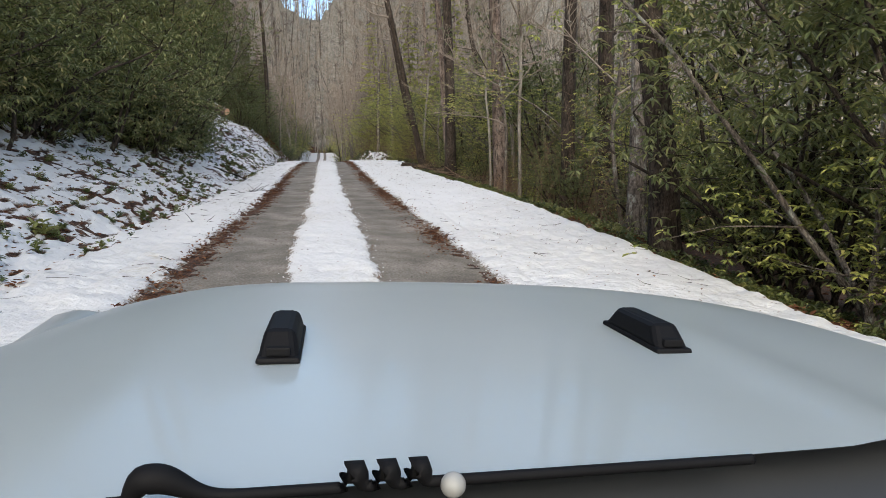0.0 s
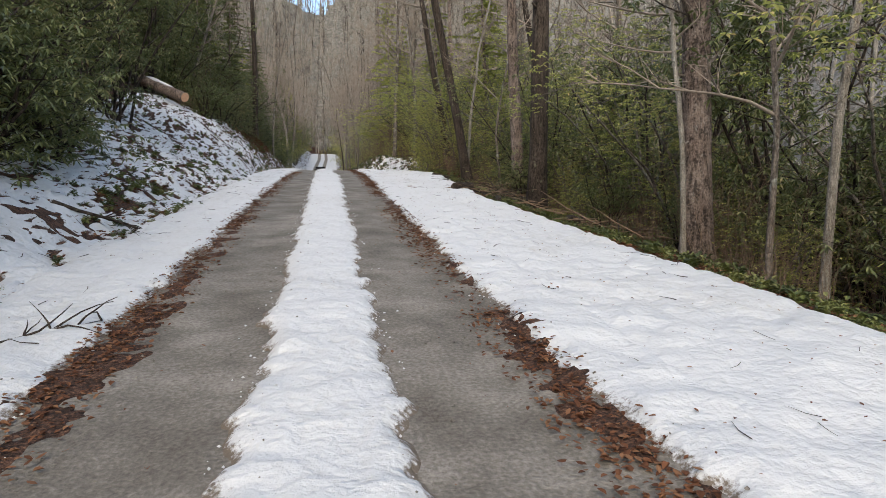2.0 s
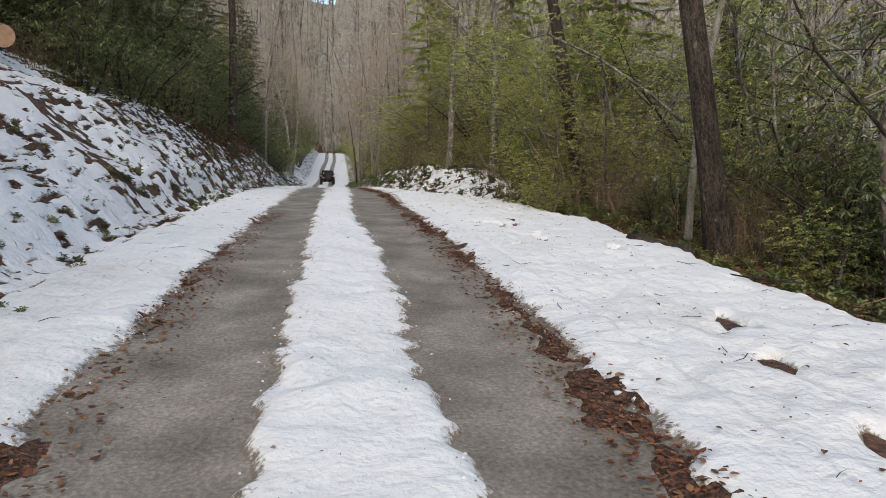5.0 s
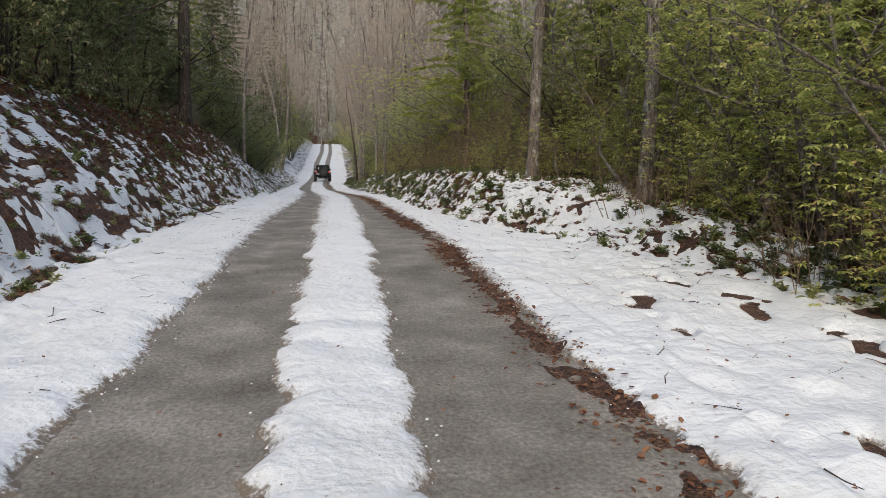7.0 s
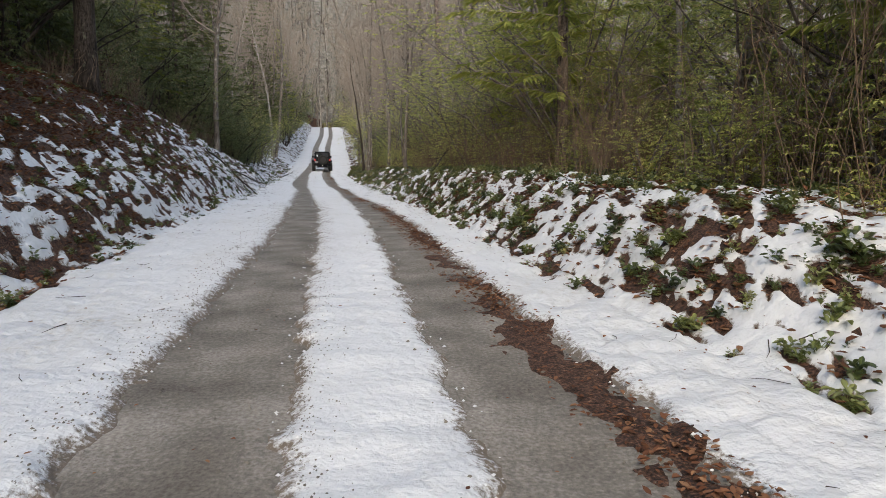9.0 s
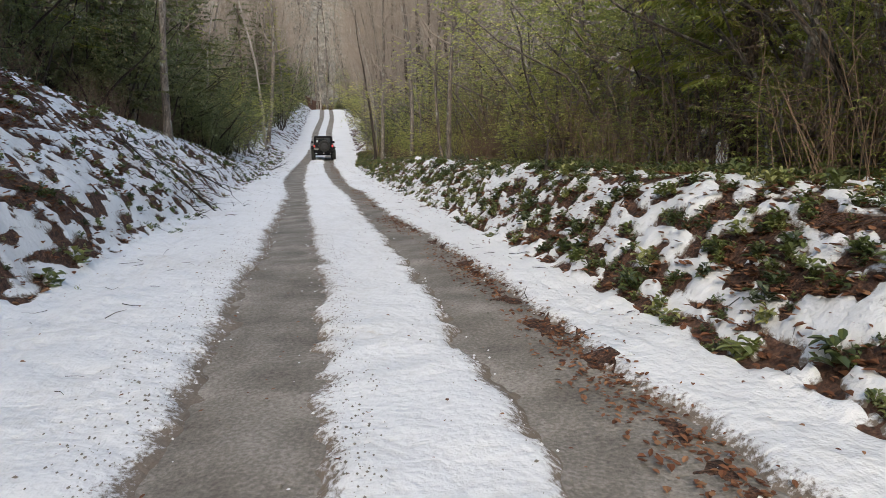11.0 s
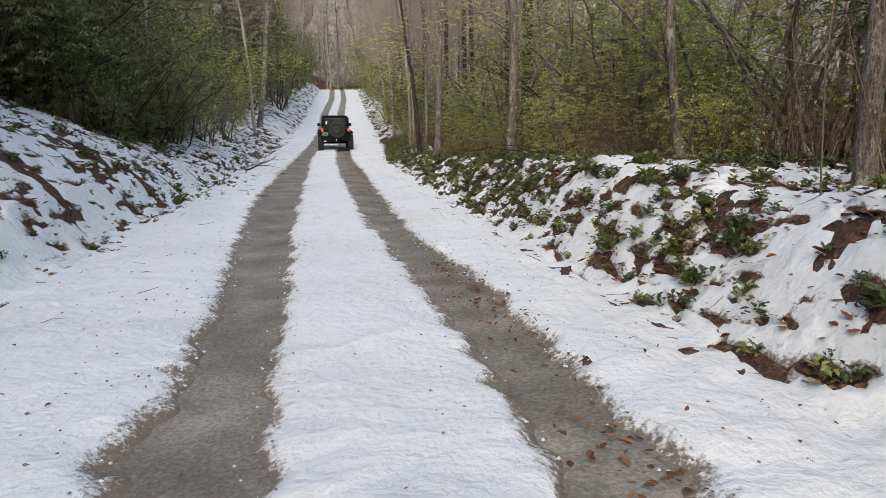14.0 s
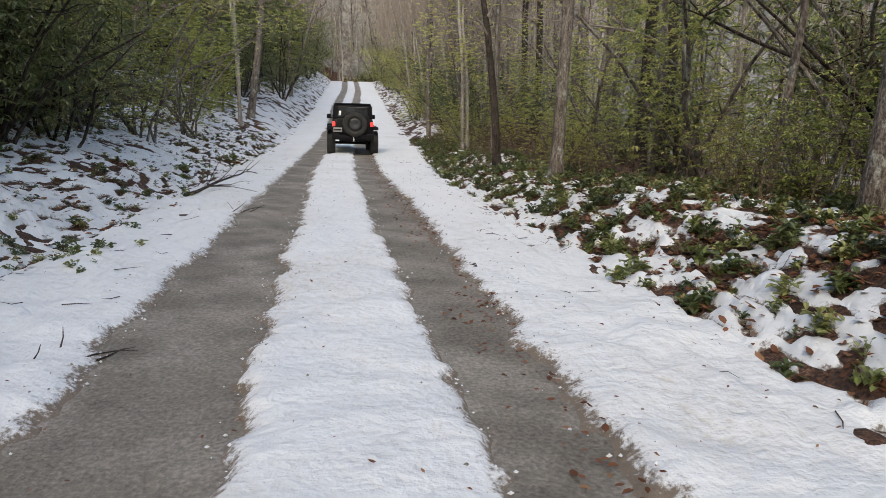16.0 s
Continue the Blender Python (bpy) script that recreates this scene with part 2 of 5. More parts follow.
# ---- meshes ----
class Mesh:
    """Collects vertices and faces for one mesh."""

    def __init__(self):
        self.v, self.f = [], []

    def tube(self, points, radii, sides=6, rough=0.0, cap=True):
        up, first = Vector((0, 0, 1)), len(self.v)
        for i, (p, r) in enumerate(zip(points, radii)):
            a, b = points[max(i - 1, 0)], points[min(i + 1, len(points) - 1)]
            d = (b - a).normalized()
            side = d.cross(up if abs(d.z) < 0.9 else Vector((1, 0, 0))).normalized()
            other = side.cross(d)
            for k in range(sides):
                g = 2 * math.pi * k / sides
                q = r * (1 + rough * random.uniform(-1, 1))
                self.v.append(p + (side * math.cos(g) + other * math.sin(g)) * q)
        for i in range(len(points) - 1):
            for k in range(sides):
                a, b = first + i * sides + k, first + i * sides + (k + 1) % sides
                self.f.append((a, b, b + sides, a + sides))
        if cap:
            self.f.append(tuple(range(first + sides - 1, first - 1, -1)))
            self.f.append(tuple(range(first + (len(points) - 1) * sides, first + len(points) * sides)))

    def leaf(self, base, way, length, width, droop=0.15, fold=0.25):
        """A leaf folded along its midrib."""
        side = way.cross(Vector((0, 0, 1)))
        if side.length < 1e-3:
            side = Vector((1, 0, 0))
        side.normalize()
        up = side.cross(way).normalized()
        n, low, tip = len(self.v), base + way * length * 0.34, base + way * length - Vector((0, 0, droop * length))
        high = base + way * length * 0.7 - Vector((0, 0, droop * length * 0.45))
        self.v += [base, low + side * width * 0.48 + up * width * fold, high + side * width * 0.42 + up * width * fold, tip,
                   high - side * width * 0.42 + up * width * fold, low - side * width * 0.48 + up * width * fold]
        self.f += [(n, n + 1, n + 2, n + 3), (n, n + 3, n + 4, n + 5)]

    def sliver(self, base, way, length, width):
        """A very thin twig."""
        side = way.cross(Vector((random.gauss(0, 1), random.gauss(0, 1), random.gauss(0, 1)))).normalized() * width / 2
        n = len(self.v)
        self.v += [base - side, base + side, base + way.normalized() * length]
        self.f.append((n, n + 1, n + 2))

    def data(self, name, mat, smooth=False):
        me = bpy.data.meshes.new(name)
        me.from_pydata([tuple(p) for p in self.v], [], self.f)
        me.materials.append(mat)
        if smooth:
            me.shade_smooth()
        return me


def thing(name, label, category, group="", kind=""):
    return tagged(new(name), label, category, group, kind)


def part(name, me, parent, label=""):
    ob = new(name, me)
    ob.parent = parent
    if label:
        ob["label"] = label
    return ob


def from_bm(name, bm, mat, smooth=False):
    me = bpy.data.meshes.new(name)
    bm.to_mesh(me)
    bm.free()
    me.materials.append(mat)
    if smooth:
        me.shade_smooth()
    return me


# ---- the lie of the land ----
ROAD_Y = [-60, -20, 0, 7, 13.7, 20, 25.9, 31.9, 37.8, 43.6, 49.2, 54.7, 60.2, 65.7, 71.3, 77, 82, 93.8, 104, 113, 121, 130, 139, 150, 175, 203, 215, 260, 700]
ROAD_Z = [-5.0, -1.66, 0, 0.57, 1.13, 1.67, 2.16, 2.65, 3.12, 3.53, 3.87, 4.11, 4.24, 4.33, 4.38, 4.36, 4.35, 4.37, 4.6, 4.82, 5.1, 5.6, 6.35, 7.5, 10.5, 13.9, 14.5, 15.2, 15.2]
LINE_Y = [-60, 0, 20, 49, 60, 72, 94, 112, 203, 700]
LINE_X = [0, 0, 0.15, 0.2, 0.08, 0.0, -0.53, -0.7, 0.1, 0.1]
EDGE_Y = [-60, 8, 20, 30, 41, 48, 54, 60, 67, 74, 81, 88, 92, 97, 104, 112, 135, 155, 180, 203, 260]
LEFT_OUT = [-1.7, -1.7, -1.6, -1.6, -1.5, -1.35, -1.25, -1.15, -0.9, -0.9, -0.93, -0.95, -1.2, -1.5, -1.5, -1.45, -1.3, -1.55, -1.05, -1.3, -1.3]
LEFT_IN = [-0.5, -0.5, -0.45, -0.42, -0.42, -0.35, -0.25, -0.2, -0.1, -0.07, -0.3, -0.33, -0.5, -0.55, -0.62, -0.75, -0.55, -0.8, -0.35, -0.55, -0.55]
RIGHT_IN = [0.55, 0.55, 0.42, 0.5, 0.6, 0.4, 0.65, 0.82, 0.95, 1.0, 0.95, 0.97, 0.75, 0.6, 0.45, 0.35, 0.45, 0.2, 0.65, 0.45, 0.45]
RIGHT_OUT = [1.7, 1.8, 1.5, 1.55, 1.75, 1.7, 1.9, 1.8, 1.85, 1.8, 1.5, 1.55, 1.25, 1.25, 1.2, 1.05, 1.1, 0.9, 1.35, 1.15, 1.15]
BANK_Y = [-60, 13, 21, 30, 44, 50, 57, 62, 92, 100, 108, 130, 260]
RIGHT_FOOT = [4.35, 4.35, 4.0, 3.9, 5.0, 4.6, 3.0, 2.5, 2.5, 2.5, 2.3, 3.2, 3.2]
RIGHT_TOP = [0, 0, 0, 0, 0.15, 0.4, 0.85, 1.05, 1.05, 0.65, 0.35, 0.3, 0.3]
LEFT_Y = [-60, 25, 40, 47, 75, 88, 96, 104, 112, 140, 260]
LEFT_STEEP = [0.5, 0.5, 0.6, 1.05, 1.15, 1.0, 0.8, 0.45, 0.35, 0.6, 0.6]
LEFT_TALL = [2.2, 2.2, 2.3, 2.4, 3.0, 2.0, 1.5, 0.9, 0.8, 1.4, 1.4]
rng = np.random.default_rng(7)
LATTICE = rng.random((8, 256, 256))


def rough_field(x, y, size, k=0):
    """Smooth random field in -1..1, with lumps of about the given size."""
    g = LATTICE[k]
    c, s = math.cos(0.5 + 0.77 * k), math.sin(0.5 + 0.77 * k)
    x, y = np.asarray(x, float), np.asarray(y, float)
    u, v = (c * x + s * y) / size + 31.7 * k, (c * y - s * x) / size + 17.3 * k
    i, j = np.floor(u).astype(int), np.floor(v).astype(int)
    a, b = u - i, v - j
    a, b = a * a * (3 - 2 * a), b * b * (3 - 2 * b)
    i, j, i1, j1 = i % 256, j % 256, (i + 1) % 256, (j + 1) % 256
    return 2 * (g[i, j] * (1 - a) * (1 - b) + g[i1, j] * a * (1 - b) + g[i, j1] * (1 - a) * b + g[i1, j1] * a * b) - 1


def step(a, b, v):
    t = np.clip((v - a) / (b - a), 0, 1)
    return t * t * (3 - 2 * t)


SMOOTH_Y = np.arange(-60, 700, 1.0)
SMOOTH_Z = np.convolve(np.pad(np.interp(SMOOTH_Y, ROAD_Y, ROAD_Z), 4, mode="edge"), np.ones(9) / 9, "valid")
SMOOTH_X = np.convolve(np.pad(np.interp(SMOOTH_Y, LINE_Y, LINE_X), 6, mode="edge"), np.ones(13) / 13, "valid")


CROSS_Y = [-60, 0, 3.5, 7, 10.4, 13.7, 16.9, 20, 26, 33, 40, 700]
CROSS_DEGREES = [-3.0, -3.0, -2.9, -2.4, -1.5, -0.4, 0.25, 0.6, 0.5, 0.2, 0, 0]


def cross_fall(x, y):
    """The road's slope across: how much higher it lies than its middle line, going on into the banks."""
    return np.tan(np.radians(np.interp(y, CROSS_Y, CROSS_DEGREES))) * np.clip(x - line_x(y), -7, 7)


def road_z(y):
    return np.interp(y, SMOOTH_Y, SMOOTH_Z)


def line_x(y):
    return np.interp(y, SMOOTH_Y, SMOOTH_X)


def ground_z(x, y):
    x, y = np.asarray(x, float), np.asarray(y, float)
    u, z = x - line_x(y), road_z(y)
    foot, top = np.interp(y, BANK_Y, RIGHT_FOOT), np.interp(y, BANK_Y, RIGHT_TOP)
    d = np.maximum(u - foot, 0)
    open_side = 1 - step(40, 58, y)
    right = top * step(0, 1.5, d) - open_side * 0.27 * np.minimum(d, 9) - (1 - open_side) * 0.10 * np.clip(d - 4, 0, 12)
    right = right + 0.55 * np.maximum(u - 42, 0) * step(42, 60, u)
    e = np.maximum(-u - np.interp(y, [60, 68, 78, 82, 87, 95], [2.9, 2.7, 2.55, 2.45, 2.75, 2.9]), 0)
    steep, tall = np.interp(y, LEFT_Y, LEFT_STEEP), np.interp(y, LEFT_Y, LEFT_TALL)
    low = steep * e
    left = np.where(low < tall, low, tall + (low - tall) * 0.42 / np.maximum(steep, 0.42))
    left = left * step(0, 0.8, e)
    gap = 42 * np.exp(-((x + 5) / 15) ** 2) * step(270, 340, y)
    ahead = 0.72 * np.maximum(y - 225, 0) * step(225, 250, y)
    lumps = 0.09 * rough_field(x, y, 1.5, 0) + 0.5 * rough_field(x, y, 9, 2) * step(8, 20, np.abs(u))
    off = np.maximum(d, e)
    height = np.minimum(right + left + ahead, np.where(np.abs(x) < 70, 104 - gap, 84) + 8 * rough_field(x, y, 60, 3))
    return z + cross_fall(x, y) + height + lumps * step(0.0, 1.0, off) - 0.09 * (1 - step(2.0, 2.3, np.abs(u)))


def snow_inside(x, y):
    """How far inside the snow a place is: positive on snow, negative where the ground is bare."""
    u = x - line_x(y)
    rag = 0.05 * rough_field(x, y, 0.7, 4) + 0.06 * rough_field(x, y, 0.22, 5) + 0.05 * rough_field(x, y, 0.11, 3)
    li, lo = np.interp(y, EDGE_Y, LEFT_IN), np.interp(y, EDGE_Y, LEFT_OUT)
    ri, ro = np.interp(y, EDGE_Y, RIGHT_IN), np.interp(y, EDGE_Y, RIGHT_OUT)
    on_road = np.maximum(np.maximum(np.minimum(u - li, ri - u), lo - u), u - ro) + rag
    w = np.where(u < 0, 1.9, 1.7) * x + 0.06 * rough_field(x, y, 0.2, 3), np.where(u < 0, 0.42, 0.56) * y + 0.06 * rough_field(x, y, 0.25, 2)
    patches = 0.05 * rough_field(1.3 * x, 0.6 * y, 0.9, 6) + 0.07 * rough_field(*w, 0.27, 7) + 0.15 * rough_field(*w, 0.12, 1) + 0.08 * rough_field(*w, 0.07, 4)
    foot = np.interp(y, BANK_Y, RIGHT_FOOT)
    open_side = 1 - step(44, 54, y)
    red = step(49, 60, y) * (1 - step(72, 84, y))
    left_bank = 0.06 - 0.03 * red - 0.012 * np.clip(-u - 4.0, 0, 9) - red * 0.065 * np.clip(-u - 3.0, 0, 1.9) + patches
    holes = 0.05 - 0.04 * step(56, 63, y) * (1 - 0.6 * step(74, 82, y)) - 0.025 * step(88, 95, y) - 0.13 * np.clip(u - foot - 2.2, 0, 9) + patches
    right_bank = np.where(open_side > 0.5, foot + 0.1 - u + 0.4 * patches, holes)
    wl, wr = step(2.5, 3.0, -u), step(-0.25, 0.25, u - foot)
    worn = step(26, 32, y) * (1 - step(50, 55, y)) * step(2.2, 3.2, u)          # bare spots on the broad shoulder
    spots = 1.5 * worn * np.maximum(rough_field(x, 0.7 * y, 0.45, 7) + 0.5 * rough_field(x, y, 0.16, 1) - 0.58, 0)
    return (np.minimum(on_road, 0.3) - spots) * (1 - wl - wr) + left_bank * wl + right_bank * wr


def snow_depth(x, y):
    d = snow_inside(x, y)
    u = x - line_x(y)
    lumps = 0.02 * rough_field(x, y, 0.35, 0) + 0.014 * rough_field(x, y, 0.15, 1) + 0.02 * rough_field(x, y, 1.1, 2) + 0.035 * rough_field(x, y, 0.4, 5) * step(2.8, 3.6, np.abs(u)) * (1 - 0.7 * (1 - step(44, 52, y)) * (u > 0)) + 0.012 * rough_field(x, y, 0.10, 4) * (1 + rough_field(x, y, 1.4, 7))
    lumps = lumps + (0.012 * rough_field(x, y, 0.28, 6) + 0.014 * rough_field(x, y, 0.12, 3)) * step(1.6, 2.2, np.abs(u))
    full = (0.07 - 0.028 * step(2.6, 3.2, np.abs(u)) * ((u < 0) | (y > 48))) * (1 - np.exp(-np.maximum(d, 0) / 0.06))
    return np.where(d > 0, full + lumps * np.clip(d / 0.08, 0, 1), np.maximum(d * 0.35, -0.06))


def top_z(x, y):
    return ground_z(x, y) + np.maximum(snow_depth(x, y), 0)


def sheet(name, xs, ys, zs, mat, keep=None):
    X, Y = np.meshgrid(xs, ys)
    Z = zs(X, Y)
    nx, ny = len(xs), len(ys)
    i = (np.arange(ny - 1)[:, None] * nx + np.arange(nx - 1)[None]).ravel()
    faces = np.stack([i, i + 1, i + nx + 1, i + nx], 1)
    if keep is not None:
        k = keep(X, Y).ravel()
        faces = faces[k[faces].any(1)]
    used = np.unique(faces)
    back = np.zeros(nx * ny, int)
    back[used] = np.arange(len(used))
    co = np.stack([X, Y, Z], -1).reshape(-1, 3)[used]
    me = bpy.data.meshes.new(name)
    me.from_pydata(co.tolist(), [], back[faces].tolist())
    me.materials.append(mat)
    me.shade_smooth()
    return new(name, me)


grow = np.cumsum(0.3 * 1.11 ** np.arange(44))
gx = np.r_[-10 - grow[::-1], np.arange(-10, 9.01, 0.24), 9 + grow]
gy = np.r_[-60, -45, -30, -20, -14, np.arange(-10, 130, 0.35), np.arange(130, 225, 0.9), 225 + np.cumsum(1.0 * 1.09 ** np.arange(38))]


def under_z(x, y):
    """The coarse ground, kept a little under the finer cover beside the road."""
    u = np.abs(x - line_x(y))
    return ground_z(x, y) - 0.10 * (u < 6.0) * (y > 2.0) * (y < 123)


ground = sheet("ground", gx, gy, under_z, SOIL)
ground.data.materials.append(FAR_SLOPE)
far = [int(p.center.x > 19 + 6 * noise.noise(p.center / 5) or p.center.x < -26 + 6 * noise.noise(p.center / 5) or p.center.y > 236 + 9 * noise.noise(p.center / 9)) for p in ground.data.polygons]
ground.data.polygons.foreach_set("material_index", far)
tagged(ground, "forest floor of brown leaf litter rising into wooded banks", "ground", kind="structure")
rx = np.arange(-2.3, 2.61, 0.10)
road = sheet("road", rx, np.arange(-10, 225, 0.22), lambda x, y: road_z(y) + cross_fall(x, y) + 0.012 + 0.010 * rough_field(x, y, 0.5, 5) + 0.006 * rough_field(x, y, 0.15, 6)
             - 0.018 * np.exp(-((x - line_x(y) + 0.85) / 0.25) ** 2) - 0.018 * np.exp(-((x - line_x(y) - 1.1) / 0.25) ** 2), GRAVEL)
tagged(road, "grey-brown gravel forest road with two bare wheel tracks", "road", kind="structure")


def snow_top(x, y):
    u = np.abs(x - line_x(y))
    base = np.where(u < 2.2, road_z(y) + cross_fall(x, y) + 0.012, ground_z(x, y))
    return base + snow_depth(x, y)


fine_x = np.r_[np.arange(-7.8, -2.5, 0.046), np.arange(-2.5, 2.3, 0.058), np.arange(2.3, 6.4, 0.046)]
near_snow = sheet("snow_cover", fine_x, np.arange(1.5, 124, 0.062), snow_top, SNOW_COVER, lambda x, y: snow_depth(x, y) > -0.045)


def mark_cover(ob):
    co = np.empty(len(ob.data.vertices) * 3)
    ob.data.vertices.foreach_get("co", co)
    x, y = co[0::3], co[1::3]
    width = np.where(np.abs(x - line_x(y)) < 2.4, np.interp(y, [0, 50, 58, 78, 90], [0.10, 0.10, 0.17, 0.17, 0.12]), 0.06)
    ob.data.attributes.new("cover", "FLOAT", "POINT").data.foreach_set("value", np.clip(snow_inside(x, y) / width, -0.5, 1.6).astype(np.float32))


mark_cover(near_snow)
tagged(near_snow, "thin patchy melting snow on the road and its banks", "snow", kind="stuff")
bank_floor = sheet("bank_floor", fine_x, np.arange(1.5, 124, 0.062), ground_z, SOIL, lambda x, y: (snow_depth(x, y) < 0.02) & (np.abs(x - line_x(y)) > 2.25))
bank_floor.data.materials.append(LITTER)
red = [int((p.center.x < 0 and 46 < p.center.y < 90) or noise.noise(p.center * 1.7) > 0.05) for p in bank_floor.data.polygons]
bank_floor.data.polygons.foreach_set("material_index", red)
tagged(bank_floor, "bare red-brown litter showing between patches of snow", "ground", kind="structure")
far_snow = sheet("snow_cover", np.arange(-10.5, 8.0, 0.18), np.arange(123.9, 224, 0.35), snow_top, SNOW_COVER, lambda x, y: snow_depth(x, y) > -0.045)
mark_cover(far_snow)
tagged(far_snow, "thin patchy snow on the climbing road beyond the dip", "snow", kind="stuff")


def on_ground(x, y, sink=0.0):
    return Vector((x, y, float(ground_z(x, y)) - sink))


# ---- trees ----
def bent(start, way, length, steps, wander, lift=0.0):
    """A crooked line of points."""
    pts, d = [start.copy()], way.normalized()
    for _ in range(steps):
        d = (d + Vector((random.gauss(0, wander), random.gauss(0, wander), random.gauss(0, wander) + lift))).normalized()
        pts.append(pts[-1] + d * (length / steps))
    return pts


def bare_tree(name, label, height, radius, mat, limb_from=0.35, limbs=16, twigs=5, lean=0.03, wander=0.035, fork=False, sides=10):
    """A leafless tree: trunk with a root flare, limbs and twigs in the crown."""
    tree = thing(name, label, "tree", "trees of the wood")
    way = Vector((random.gauss(0, lean), random.gauss(0, lean), 1))
    n = 14
    axis = bent(Vector((0, 0, -0.25)), way, height, n, wander)
    rad = [radius * (1 - 0.82 * (i / n) ** 1.1) for i in range(n + 1)]
    rad[0] *= 1.5
    axis.insert(1, axis[0].lerp(axis[1], 0.35)); rad.insert(1, radius * 1.12)
    trunk = Mesh()
    trunk.tube(axis, rad, sides, 0.05)
    for _ in range(3):
        i = random.randrange(4, 9)
        g = random.uniform(0, 6.28)
        out = Vector((math.cos(g), math.sin(g), 0.5))
        trunk.tube([axis[i], axis[i] + out * (rad[i] + 0.12)], [0.035, 0.025], 5)
    part("trunk", trunk.data("trunk", mat, True), tree)
    crown = Mesh()
    for k in range(limbs):
        f = limb_from + (1 - limb_from) * (k + random.random()) / limbs
        s = min(f * (n + 1), n + 0.99)
        i = int(s)
        p = axis[i].lerp(axis[min(i + 1, n + 1)], s - i)
        g = k * 2.4 + random.uniform(-0.5, 0.5)
        rise = random.uniform(0.25, 1.0)
        ln = height * random.uniform(0.12, 0.30) * (1.15 - 0.6 * f)
        line = bent(p, Vector((math.cos(g), math.sin(g), rise)), ln, 5, 0.16, 0.05)
        r0 = rad[min(i, n)] * random.uniform(0.28, 0.5) + 0.008
        crown.tube(line, [r0 * (1 - 0.85 * q / 5) + 0.003 for q in range(6)], 4, cap=False)
        for _ in range(twigs):
            q = random.randrange(1, 6)
            g2 = random.uniform(0, 6.28)
            sub = bent(line[q], (line[q] - line[q - 1]).normalized() + 0.9 * Vector((math.cos(g2), math.sin(g2), random.uniform(-0.1, 0.8))), ln * random.uniform(0.25, 0.6), 2, 0.2, 0.04)
            crown.tube(sub, [0.014, 0.009, 0.004], 3, cap=False)
            for _ in range(11):
                q2 = random.randrange(1, 3)
                root = sub[q2 - 1].lerp(sub[q2], random.random())
                crown.sliver(root, (sub[q2] - sub[q2 - 1]).normalized() + Vector((random.gauss(0, 0.6), random.gauss(0, 0.6), random.gauss(0.15, 0.4))), ln * random.uniform(0.15, 0.4), 0.018)
    tagged(part("crown", crown.data("crown", TWIG, True), tree, "leafless grey twigs"), kind="stuff")
    return tree


def shrub(name, label, category, group, height, spread, mat, whorls, leaf=0.12, width=0.036, per=7, hang=0.5, bark=BARK_DARK, low=2):
    """An evergreen shrub: crooked stems with whorls of leathery leaves toward the outside."""
    bush = thing(name, label, category, group)
    stems, crown = Mesh(), Mesh()
    ends = []
    for k in range(7):
        g = k * 0.9 + random.uniform(-0.3, 0.3)
        line = bent(Vector((random.gauss(0, 0.15), random.gauss(0, 0.15), -0.15)), Vector((math.cos(g) * spread / height, math.sin(g) * spread / height, 1.0)), height * random.uniform(0.75, 1.05), 6, 0.16)
        stems.tube(line, [0.045 * (1 - 0.75 * i / 6) + 0.006 for i in range(7)], 4, cap=False)
        for _ in range(7):
            q = random.randrange(low, 7)
            g2 = random.uniform(0, 6.28)
            sub = bent(line[q], Vector((math.cos(g2), math.sin(g2), random.uniform(-0.1, 0.7))), spread * random.uniform(0.4, 0.9), 3, 0.2, 0.02)
            stems.tube(sub, [0.016, 0.011, 0.007, 0.004], 3, cap=False)
            ends += sub[1:]
    for _ in range(whorls):
        e = random.choice(ends)
        c = e + Vector((random.gauss(0, 0.26), random.gauss(0, 0.26), random.gauss(0.04, 0.24)))
        turn = random.uniform(0, 6.28)
        for k in range(per):
            g = turn + 6.283 * k / per + random.uniform(-0.25, 0.25)
            way = Vector((math.cos(g), math.sin(g), random.uniform(-hang - 0.35, 0.25))).normalized()
            crown.leaf(c + way * 0.01, way, leaf * random.uniform(0.7, 1.15), width * random.uniform(0.8, 1.2), 0.12)
    tagged(part("stem", stems.data("stem", bark, True), bush), kind="stuff")
    tagged(part("crown", crown.data("crown", mat), bush), kind="stuff")
    return bush


